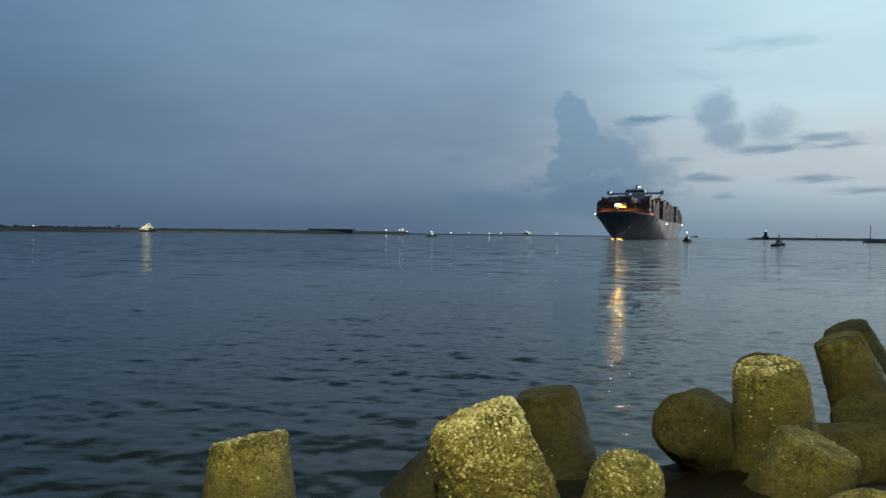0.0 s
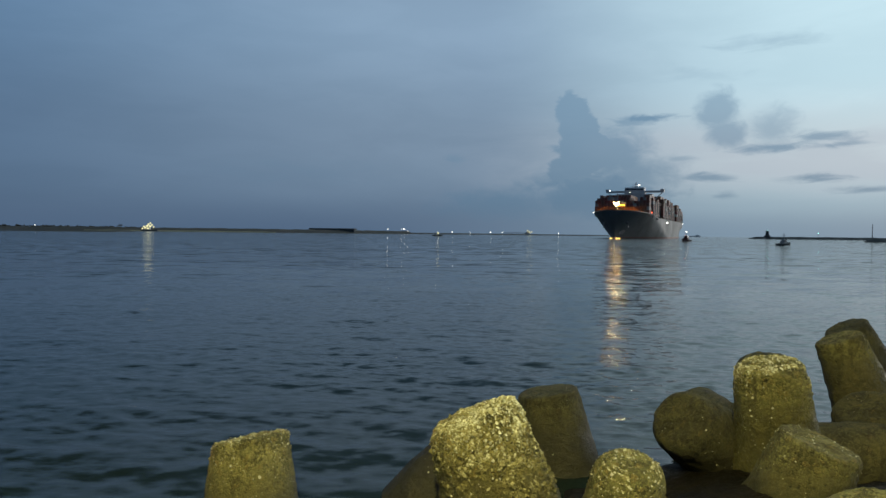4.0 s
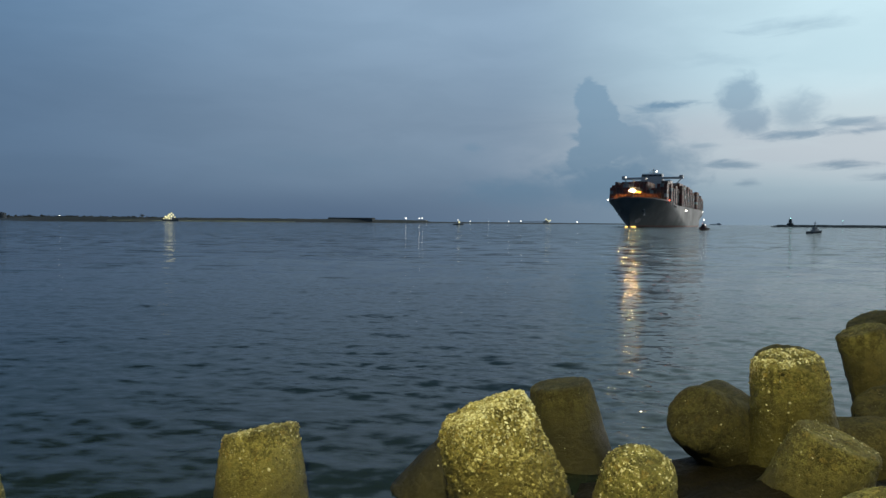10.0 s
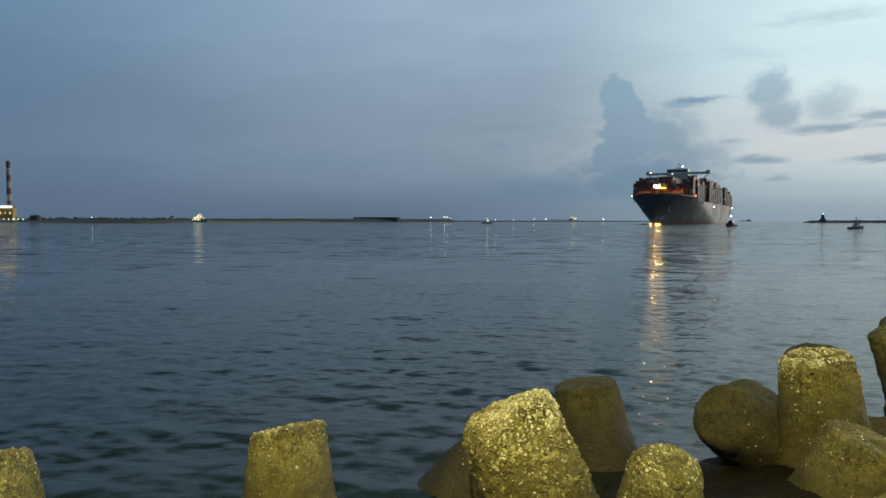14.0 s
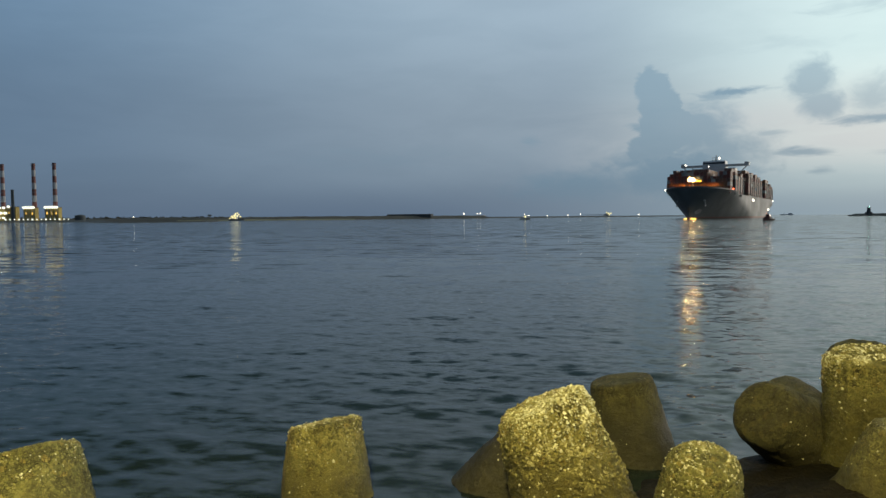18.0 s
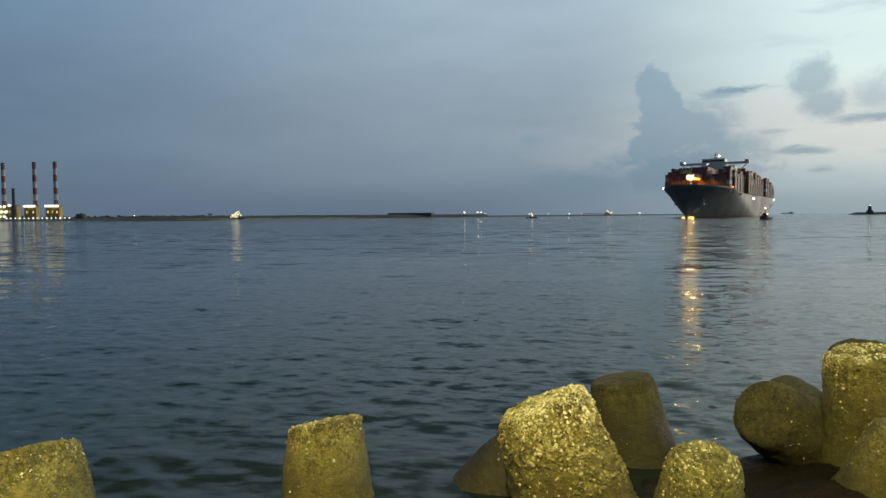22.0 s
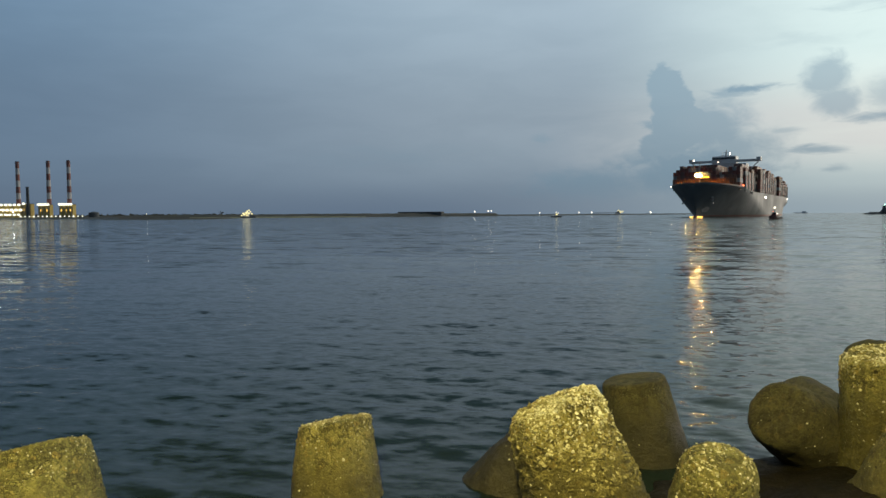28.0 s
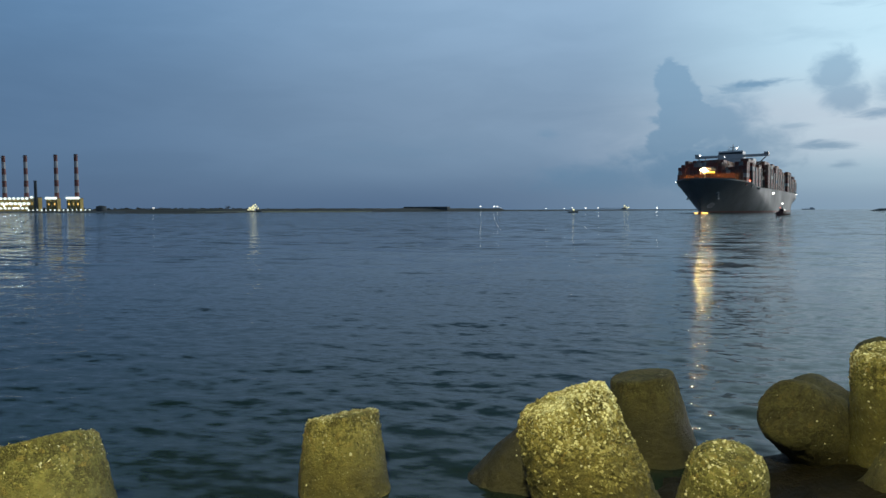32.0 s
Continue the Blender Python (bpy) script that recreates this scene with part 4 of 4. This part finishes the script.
# ---- small craft ----
def launch(name, label, length=9.0, red=False, deckhouse=0.45, lamps=((0.0, 0.0, 3.6, 0.22, "white"),), mast=4.6, tone=None):
    """A harbour launch with its bow along +x."""
    boat = thing(name, label, "boat")
    L, B = length / 2, length * 0.17
    bm = bmesh.new()
    rows = []
    for i in range(13):
        s = -1 + 2 * i / 12
        taper = (1 - max(0, (s - 0.2) / 0.8) ** 2.0)
        b = B * (0.9 + 0.1 * min(1, (s + 1))) * max(taper, 0.02)
        sheer = length * (0.075 + 0.085 * max(0, s) ** 2)
        rows.append([bm.verts.new((s * L, y * b * w, z)) for y, w, z in ((1, 1.0, sheer), (1, 0.85, 0.0), (0, 0, -0.4), (-1, 0.85, 0.0), (-1, 1.0, sheer))])
    for r0, r1 in zip(rows, rows[1:]):
        for j in range(4):
            bm.faces.new((r0[j], r0[j + 1], r1[j + 1], r1[j]))
        bm.faces.new((r0[4], r0[0], r1[0], r1[4]))
    bm.faces.new(rows[0])
    bm.faces.new(rows[-1][::-1])
    bmesh.ops.remove_doubles(bm, verts=bm.verts, dist=0.01)
    part("hull", bm, M_BOATRED if red else M_BOATHULL, boat)
    tone = tone or (M_BOATRED if red else M_WHITE)
    bm = bmesh.new()
    z0 = length * 0.07
    box(bm, -L * 0.42, L * deckhouse * 0.8, -B * 0.7, B * 0.7, z0, z0 + length * 0.12, 0.12, top=(0.8, 0.85), shift=(-0.1, 0))
    cabin = part("wheelhouse", bm, tone, boat)
    part("pilothouse", box(bmesh.new(), -L * 0.30, L * 0.14, -B * 0.5, B * 0.5, z0 + length * 0.12, z0 + length * 0.22, 0.1, top=(0.7, 0.8), shift=(-0.1, 0)), tone, cabin)
    part("windows", box(bmesh.new(), -L * 0.27, L * 0.13, -B * 0.51, B * 0.51, z0 + length * 0.15, z0 + length * 0.19, 0.03, top=(0.85, 0.93), shift=(-0.04, 0)), M_GLASS, cabin)
    bm = bmesh.new()
    tube(bm, (-0.2, 0, z0 + length * 0.18), (-0.4, 0, mast), 0.2, 0.07, 8)
    tube(bm, (-0.35, -0.7, mast * 0.85), (-0.35, 0.7, mast * 0.85), 0.05, n=6)
    part("mast", bm, M_STEEL, boat)
    bm = bmesh.new()
    for side in (1, -1):
        tube(bm, (-L * 0.95, side * B * 0.88, z0 + 0.1), (L * 0.45, side * B * 0.97, z0 + 0.25), 0.14, n=8, rings=4)
    part("fender", bm, M_BOATHULL, boat, "dark rubbing fender along the gunwale")
    for x, y, z, r, tone in lamps:
        bm = bmesh.new()
        ball(bm, (x, y, z), r, 2)
        part("lamp", bm, {"white": G_WHITE, "red": G_RED, "warm": G_FLOOD_WARM}[tone], boat)
    return boat


pilot_boat = launch("pilot_boat", "small dark pilot boat with a bright lamp beside the ship", 10.0, True, lamps=((-0.3, 0, 4.9, 0.27, "white"), (1.6, 0, 3.2, 0.09, "red")))
ferry_boat = launch("work_boat", "small work boat with lit cabin crossing the channel", 10.5, False, lamps=((0.4, -1.0, 2.8, 0.8, "warm"), (-0.3, 0, 4.8, 0.28, "white")))
harbour_launch = launch("harbour_launch", "dark harbour launch with a grey-brown cabin heading out", 7.0, False, lamps=(), mast=4.0, tone=M_BOATGREY)


def wake(boat, lines):
    """Low ridges of water that a hull pushes up: x, y from, to, height, width."""
    for x0, y0, x1, y1, h, w in lines:
        bm = bmesh.new()
        a, b = Vector((x0, y0, 0)), Vector((x1, y1, 0))
        side = (b - a).normalized().cross(Vector((0, 0, 1)))
        last = None
        for i in range(25):
            s = i / 24
            p, f = a.lerp(b, s), math.sin(math.pi * min(s * 3, 0.5 + s * 0.5))
            row = [bm.verts.new(p + side * w * q + Vector((0, 0, h * f * z * (1 + 0.4 * noise.noise((s * 9, y0, 1.0))) - 0.05))) for q, z in ((-1, -0.3), (-0.5, 0.5), (0, 1), (0.5, 0.5), (1, -0.3))]
            if last:
                for j in range(4):
                    bm.faces.new((last[j], row[j], row[j + 1], last[j + 1]))
            last = row
        smooth(part("wake", bm, M_WATER, boat, "low ridge of water pushed up by the hull"))


wake(ship, ((148, -1.5, 112, -30, 0.6, 2.2), (148, 1.5, 100, 34, 0.6, 2.2)))
wake(harbour_launch, ((2.5, 0.8, -16, 7, 0.22, 0.6), (2.5, -0.8, -16, -7, 0.22, 0.6), (-4, 0, -22, 0, 0.15, 0.9)))
wake(pilot_boat, ((3.5, 0.9, -16, 8, 0.25, 0.6), (3.5, -0.9, -16, -8, 0.25, 0.6)))
wake(ferry_boat, ((3.5, 0.9, -20, 8, 0.25, 0.7), (3.5, -0.9, -20, -8, 0.25, 0.7)))


# ---- far shore ----
def strip(name, line, width, crest, mat, label, category, bumps=0.25, lift=0.0, kind="structure"):
    """A long low bank along a line of points."""
    pts = []
    for (x0, y0, h0), (x1, y1, h1) in zip(line, line[1:]):
        n = max(2, int(math.hypot(x1 - x0, y1 - y0) / 12))
        pts += [(x0 + (x1 - x0) * i / n, y0 + (y1 - y0) * i / n, h0 + (h1 - h0) * i / n) for i in range(n)]
    pts.append(line[-1])
    rows = []
    for i, (x, y, h) in enumerate(pts):
        a, b = pts[max(i - 1, 0)], pts[min(i + 1, len(pts) - 1)]
        d = Vector((b[0] - a[0], b[1] - a[1], 0)).normalized()
        nrm = Vector((-d.y, d.x, 0))
        row = []
        for s, z in ((-0.5, -1.5), (-0.46, 0.6), (-0.35, 0.8), (-0.2, 1.0), (0.2, 1.0), (0.5, -1.5)):
            top = h * z if z > 0 else z
            top += (h * bumps * noise.noise((x * 0.05, y * 0.05, s * 3 + 1.3)) if z > 0 else 0)
            row.append((x + nrm.x * s * width, y + nrm.y * s * width, top + lift))
        rows.append(row)
    return sheet(name, rows, mat, label, category, kind)


strip("ground_far_shore", [(-1900, 900, 5.0), (-1080, 1165, 5.2), (-840, 1215, 6.0), (-650, 1225, 6.6), (-420, 1330, 7.2), (-138, 1510, 6.2)], -90, 1, M_LAND, "low dark scrubby far shore", "shore")
strip("ground_mud_flat", [(-486, 655, 0.5), (-430, 660, 1.25), (-372, 672, 1.25), (-420, 790, 1.2), (-560, 1060, 1.4)], -40, 1, M_LAND, "dark weedy mud flat before the far shore", "shore", 0.15)
strip("ground_sand_strip", [(-690, 1172, 1.8), (-590, 1190, 2.2), (-500, 1238, 2.2), (-380, 1305, 1.6)], -18, 1, M_SAND_LIT, "sandy strip at the water's edge, paled for the dredger's lamplight", "shore", 0.2)
strip("breakwater_far", [(-150, 1500, 3.0), (60, 1790, 3.2), (284, 2010, 3.0), (480, 2180, 2.8), (520, 2200, 0.4)], -30, 1, M_STONE, "long low dark rock breakwater", "breakwater")
strip("breakwater_near", [(386, 903, 1.0), (394, 902, 3.0), (440, 900, 3.2), (620, 905, 3.4), (1200, 960, 3.4)], -16, 1, M_STONE, "low rock breakwater with a beacon at its head", "breakwater")
strip("pier_head", [(270, 452, 1.2), (275, 450, 2.6), (330, 452, 2.8), (520, 470, 2.8)], -9, 1, M_STONE, "dark stone pier head", "pier")


def scrub(name, line, count, size, label, seed, spread=24.0):
    """Far coastal scrub and trees: many small leaf clumps in one object."""
    rng = random.Random(seed)
    bm = bmesh.new()
    for _ in range(count):
        s = rng.random() * (len(line) - 1)
        i = min(int(s), len(line) - 2)
        a, b = line[i], line[i + 1]
        f = s - i
        x, y, h = [a[m] + (b[m] - a[m]) * f for m in range(3)]
        y += rng.uniform(0, spread)
        tall = h * rng.uniform(0.35, 1.0)
        for _ in range(3):
            r = size * rng.uniform(0.5, 1.1)
            c = Vector((x + rng.gauss(0, size), y + rng.gauss(0, size), 3.0 + tall * rng.uniform(0.4, 1.0)))
            ball(bm, c, r, 1, rng.uniform(0.5, 0.9))
    for v in bm.verts:
        v.co += Vector((noise.noise(v.co * 0.9), noise.noise(v.co * 0.9 + Vector((9, 0, 0))), noise.noise(v.co * 0.9 + Vector((0, 9, 0))))) * size * 0.6
    ob = part(name, bm, M_LEAF)
    return tagged(ob, label, "scrub", kind="stuff")


scrub("shore_scrub", [(-1060, 1180, 6.5), (-840, 1222, 6.5), (-650, 1232, 5.2), (-560, 1270, 3.2), (-420, 1335, 2.6), (-160, 1500, 2.2)], 620, 2.2, "dark scrub along the far shore", 3)


def shore_tree(x, y, h, seed):
    rng = random.Random(seed)
    tree = thing("tree", "lone dark tree above the far shore", "tree", pose(x, y, 3.0), "far shore trees")
    bm = bmesh.new()
    tube(bm, (0, 0, -0.5), (0.3, 0, h * 0.6), 0.45, 0.2, 8, 3)
    for q in range(5):
        a = q * 1.26
        tube(bm, (0.2, 0, h * 0.45), (math.cos(a) * h * 0.25, math.sin(a) * h * 0.25, h * 0.75), 0.18, 0.06, 6)
    part("trunk", bm, M_LAND, tree)
    bm = bmesh.new()
    for _ in range(90):
        c = Vector((rng.gauss(0, h * 0.22), rng.gauss(0, h * 0.22), h * 0.78 + rng.gauss(0, h * 0.11)))
        ball(bm, c, rng.uniform(0.3, 0.8), 1, 0.6)
    part("crown", bm, M_LEAF, tree)


for x, y, h, s in ((-652, 1222, 9.5, 1), (-795, 1225, 6.5, 2), (-940, 1215, 6.0, 3), (-858, 1232, 7.0, 4)):
    shore_tree(x, y, h, s)


def building(name, label, x0, x1, y0, y1, h, mat, windows=0, lit=None, roof=0.6, z=2.5, category="building"):
    """A plain industrial shed with a roof slab, doors and a row of windows towards the water."""
    ob = thing(name, label, category, pose((x0 + x1) / 2, (y0 + y1) / 2, z))
    w, d = (x1 - x0) / 2, (y1 - y0) / 2
    part("wall", box(bmesh.new(), -w, w, -d, d, -1.5, h, 0.1), mat, ob)
    part("roof", box(bmesh.new(), -w - 0.6, w + 0.6, -d - 0.6, d + 0.6, h, h + roof, 0.1, top=(0.98, 0.8)), M_SHED, ob)
    for i in range(windows):
        x = -w + (i + 0.5) * 2 * w / windows
        pane = box(bmesh.new(), x - w / windows * 0.28, x + w / windows * 0.28, -d - 0.12, -d + 0.05, h * 0.48, h * 0.66)
        part("window", pane, lit or M_GLASS, ob)
    return ob


building("warehouse", "long flat dark warehouse on the far shore", -335, -238, 1405, 1440, 7.5, M_SHED, 12)
building("warehouse", "low dark shed on the far shore", -205, -133, 1495, 1520, 3.2, M_SHED, 8)


def mast_lamp(x, y, z, r, mat, label, base=2.0):
    ob = thing("mast_lamp", label, "lamp mast", pose(x, y, 0), "shore lamps")
    part("pole", tube(bmesh.new(), (0, 0, base - 1.5), (0, 0, z), 0.22, 0.12, 8), M_STEEL, ob)
    part("head", box(bmesh.new(), -0.6, 0.6, -0.3, 0.5, z, z + 0.35, 0.05), M_STEEL, ob)
    part("bulb", ball(bmesh.new(), (0, -0.7, z - 0.1), r, 2), mat, ob)


for x, y, z, r in ((-836, 1252, 9.3, 0.9), (-178, 1512, 10.7, 1.15), (-147, 1512, 11.2, 0.95), (-140, 1512, 11.2, 0.95), (-33, 1702, 6.2, 0.9), (14, 1735, 6.2, 0.7), (70, 1800, 6.8, 0.9), (105, 1838, 7.2, 0.9), (284, 2008, 6.2, 1.1), (281, 2006, 8.5, 0.6), (-131, 1515, 7.4, 0.5)):
    mast_lamp(x, y, z, r, G_WHITE, "slender lamp mast with a white lamp on the far shore")


# ---- lit dredger at the far bank ----
def lit_vessel(x, y, turn, length, label, warm):
    v = thing("moored_vessel", label, "vessel", pose(x, y, 0, 0, 0, turn))
    L, B = length / 2, length * 0.13
    bm = bmesh.new()
    box(bm, -L, L * 0.75, -B, B, -1, 2.6, 0.2)
    box(bm, L * 0.6, L, -B * 0.6, B * 0.6, -1, 3.4, 0.3, top=(1.1, 0.8))
    part("hull", bm, M_BOATHULL, v)
    part("deckhouse", box(bmesh.new(), -L * 0.7, L * 0.1, -B * 0.8, B * 0.8, 2.6, 8.0, 0.2, top=(0.9, 0.9)), M_WHITE, v)
    part("wheelhouse", box(bmesh.new(), -L * 0.45, -L * 0.02, -B * 0.6, B * 0.6, 8.0, 11.5, 0.2, top=(0.9, 0.9)), M_WHITE, v)
    bm = bmesh.new()
    tube(bm, (-L * 0.2, 0, 11.5), (-L * 0.2, 0, 17), 0.3, 0.15, 8)
    tube(bm, (L * 0.5, 0, 2.6), (L * 0.1, 0, 14), 0.3, 0.2, 8)
    part("mast", bm, M_STEEL, v)
    for fx, z, r in warm:
        part("floodlight", ball(bmesh.new(), (fx * L, -B * 0.95, z), r, 2), G_FLOOD_WARM, v)
    return v


lit_vessel(-574, 1178, 8, 28, "brightly floodlit dredger moored at the far bank", ((-0.8, 4.5, 1.2), (-0.45, 6.5, 1.7), (-0.2, 9.5, 1.8), (-0.05, 12.5, 1.6), (0.2, 9.0, 1.7), (0.4, 11.5, 1.3), (-0.6, 8.5, 1.4), (-0.1, 5.0, 1.6), (0.6, 7.5, 1.3), (0.2, 14.6, 1.3)))
lit_vessel(196, 2002, 5, 40, "vessel with amber deck lights behind the breakwater", ((-0.35, 13.5, 1.6), (-0.1, 11.0, 1.5), (0.2, 9.0, 1.6), (0.05, 7.0, 1.4), (0.35, 10.5, 1.2)))


def conveyor():
    """The low dotted jetty beside the lit vessel."""
    ob = thing("jetty", "low jetty on piles beside the lit vessel", "jetty", pose(150, 1955, 0))
    part("deck", box(bmesh.new(), -38, 40, -2, 2, 6.5, 7.4, 0.1), M_SHED, ob)
    for i in range(14):
        part("pile", tube(bmesh.new(), (-37 + i * 5.8, 0, -1), (-37 + i * 5.8, 0, 6.6), 0.5, n=8), M_SHED, ob)


conveyor()


# ---- beacon and poles on the near breakwater ----
def beacon():
    ob = thing("beacon_tower", "small dark beacon tower with a pale lamp", "beacon", pose(408, 901, 2.6))
    bm = bmesh.new()
    tube(bm, (0, 0, -1), (0, 0, 2.6), 5.4, 3.4, 16)
    part("plinth", bm, M_STONE, ob)
    part("tower", tube(bmesh.new(), (0, 0, 2.6), (0, 0, 7.6), 2.4, 1.7, 16), M_SHED, ob)
    part("gallery", tube(bmesh.new(), (0, 0, 7.6), (0, 0, 8.0), 2.4, 2.4, 16), M_SHED, ob)
    part("lantern", tube(bmesh.new(), (0, 0, 8.0), (0, 0, 9.4), 0.9, 0.6, 12), M_GLASS, ob)
    part("lamp", ball(bmesh.new(), (0, -0.95, 9.2), 0.55, 2), G_GREEN, ob)


beacon()
for x, y, h, base in ((274, 451.5, 11.0, 1.2), (476, 902, 7.0, 1.2)):
    ob = thing("signal_pole", "thin dark signal pole on the breakwater", "pole", pose(x, y, base))
    part("pole", tube(bmesh.new(), (0, 0, -0.6), (0, 0, h), 0.28, 0.16, 8), M_SHED, ob)
    part("crossarm", box(bmesh.new(), -0.9, 0.9, -0.08, 0.08, h * 0.8, h * 0.8 + 0.16), M_SHED, ob)
    if h < 10:
        part("lamp", ball(bmesh.new(), (0, -0.3, h + 0.2), 0.3, 2), G_GREEN, ob, "small pale green signal lamp")


def far_ship():
    ob = thing("distant_ship", "low ship far out at sea, its grey paled for haze", "ship", pose(1000, 2890, 0, 0, 0, 10))
    part("hull", box(bmesh.new(), -26, 22, -6, 6, 0, 3.2, 0.3, top=(1.06, 1)), M_HAZED, ob)
    part("deckhouse", box(bmesh.new(), 6, 15, -5, 5, 3.2, 8.5, 0.3), M_HAZED, ob)
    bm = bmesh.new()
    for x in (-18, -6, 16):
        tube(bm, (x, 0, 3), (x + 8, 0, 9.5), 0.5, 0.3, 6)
    part("derrick", bm, M_HAZED, ob)


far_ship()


# ---- power plant with striped chimneys ----
def chimney(x, y, h, r):
    ob = thing("striped_chimney", "tall slim chimney with red and white bands", "chimney", pose(x, y, 3.0), "power plant chimneys")
    bands = 9
    for i in range(bands):
        z0, z1 = h * i / bands, h * (i + 1) / bands
        ra, rb = r * (1.25 - 0.35 * i / bands), r * (1.25 - 0.35 * (i + 1) / bands)
        part("band", tube(bmesh.new(), (0, 0, z0), (0, 0, z1), ra, rb, 20), M_RED if i % 2 == 0 else M_CHALK, ob)
    part("rim", tube(bmesh.new(), (0, 0, h), (0, 0, h + 0.9), r * 1.0, r * 0.98, 20), M_SHED, ob)
    for z in (h * 0.5, h * 0.97):
        part("gallery", tube(bmesh.new(), (0, 0, z), (0, 0, z + 0.6), r * 1.35, r * 1.35, 20), M_STEEL, ob)


for x in (-1050, -1002, -936.5, -893.5):
    chimney(x, 1102, 106, 3.4)
chimney_pole = thing("lattice_stack", "dark slim unlit stack at the plant", "chimney", pose(-967, 1085, 2.5))
part("shaft", tube(bmesh.new(), (0, 0, 0), (0, 0, 57), 3.0, 2.4, 14), M_SHED, chimney_pole)
part("rim", tube(bmesh.new(), (0, 0, 57), (0, 0, 58.2), 2.8, 2.8, 14), M_SHED, chimney_pole)

strip("ground_plant_quay", [(-1500, 1000, 3.2), (-1100, 1068, 3.2), (-960, 1072, 3.2), (-838, 1080, 3.2), (-800, 1110, 3.0)], -50, 1, M_STONE, "dark quay of the power plant", "quay", 0.05)


def plant_block(label, x0, x1, h, mat, floods, z=3.0, y=1090):
    ob = building("plant_hall", label, x0, x1, y, y + 9, h, mat, max(2, int((x1 - x0) / 9)), G_SOFT, 0.8, z)
    w = (x1 - x0) / 2
    for i in range(floods):
        fx = -w + (i + 0.5) * 2 * w / floods
        part("floodlight", ball(bmesh.new(), (fx, -6.0, h + 0.6), 2.9, 2, 0.85), G_FLOOD, ob, "white floodlight swollen to the size of its glare")
        # extra rows of glowing balls fill out the floods' blown-out glare
        if floods > 6:
            part("floodlight", ball(bmesh.new(), (fx + 3, -6.0, h * 0.62), 3.4, 2, 0.75), G_FLOOD, ob, "white floodlight swollen to the size of its glare")
            part("floodlight", ball(bmesh.new(), (fx - 1, -6.0, h * 0.25), 2.6, 2, 0.8), G_FLOOD, ob, "white floodlight swollen to the size of its glare")
    for i in range(5):
        px = -w + 2 + i * (2 * w - 4) / 4
        part("pipe", tube(bmesh.new(), (px, -5.1, -1), (px, -5.1, h), 0.5, n=8), M_STEEL, ob)
    return ob


G_SOFT = glow("lit_window", (1.0, 0.62, 0.16), 1.0)
plant_block("ochre power plant hall under white floodlights", -1300, -1062, 22, M_PLANT_LIT, 20)
plant_block("ochre boiler house glaring with floodlights", -1060, -985, 24, M_PLANT_LIT, 8)
plant_block("ochre turbine hall beside the dark stack", -984, -966, 26, M_PLANT_LIT, 2)
plant_block("small ochre boiler house under a chimney", -950, -926, 24, M_PLANT_LIT, 5)
plant_block("small ochre boiler house at the plant's end", -906, -878, 24, M_PLANT_LIT, 6)
for i in range(15):
    mast_lamp(-962 + i * 8.4, 1062 + i * 0.8, 5.6, 1.2 if i % 3 else 1.6, G_FLOOD, "low quay lamp glowing warm white at the plant")
for i in range(8):
    mast_lamp(-1060 + i * 12, 1060, 9 + (i % 3) * 5, 0.55, G_BEAM, "tall quay floodlight glaring white at the plant")
tank = thing("storage_tank", "dark round storage tank at the plant's edge", "tank", pose(-842, 1100, 2.8))
part("shell", tube(bmesh.new(), (0, 0, -0.5), (0, 0, 9), 9, 9, 32), M_SHED, tank)
part("roof", tube(bmesh.new(), (0, 0, 9), (0, 0, 11), 9, 1.5, 32), M_SHED, tank)


# ---- what moves ----
def motions():
    rows = []
    for i in range(9):
        t = 4.0 * i
        s = t / 32
        rows.append((t, pose(182.49 - 45.85 * s + 13.70 * s * s, 676.89 - 118.99 * s + 25.96 * s * s, 0, 0, 0, -113.06 - 0.035 * s - 0.745 * s * s)))
    walk(ship, rows)
    walk(pilot_boat, [(t, pose(x, y, 0, 0, 0, a)) for t, x, y, a in PILOT])
    walk(ferry_boat, [(t, pose(x, y, 0, 0, 0, a)) for t, x, y, a in FERRY])
    walk(harbour_launch, [(t, pose(x, y, 0, 0, 0, a)) for t, x, y, a in LAUNCH])
    walk(water, [(t, pose(0.04 * (t - 16), -0.15 * (t - 16), 0.0)) for t in (0, 8, 16, 24, 32)])


PILOT = [(0, 113.9, 338.8, -124), (3, 111.2, 332.9, -124), (6, 107.8, 327.0, -124), (9, 105.8, 322.2, -124), (19, 97.9, 306.9, -125), (25, 92.9, 297.5, -126), (32, 89.2, 287.0, -127)]
FERRY = [(0, -31, 640, 20), (3, -27.5, 640, 20), (9, -24.5, 640, 20), (13, -21, 640, 18), (19, -15, 640, 15), (25, -4, 640, 12), (28, 3.2, 640, 12), (32, 13.2, 640, 12)]
LAUNCH = [(0, 101.8, 215, 38), (6, 104.5, 217, 36), (9, 106.8, 219, 35), (13, 110, 222, 34), (19, 122, 228, 32), (32, 150, 245, 30)]
motions()
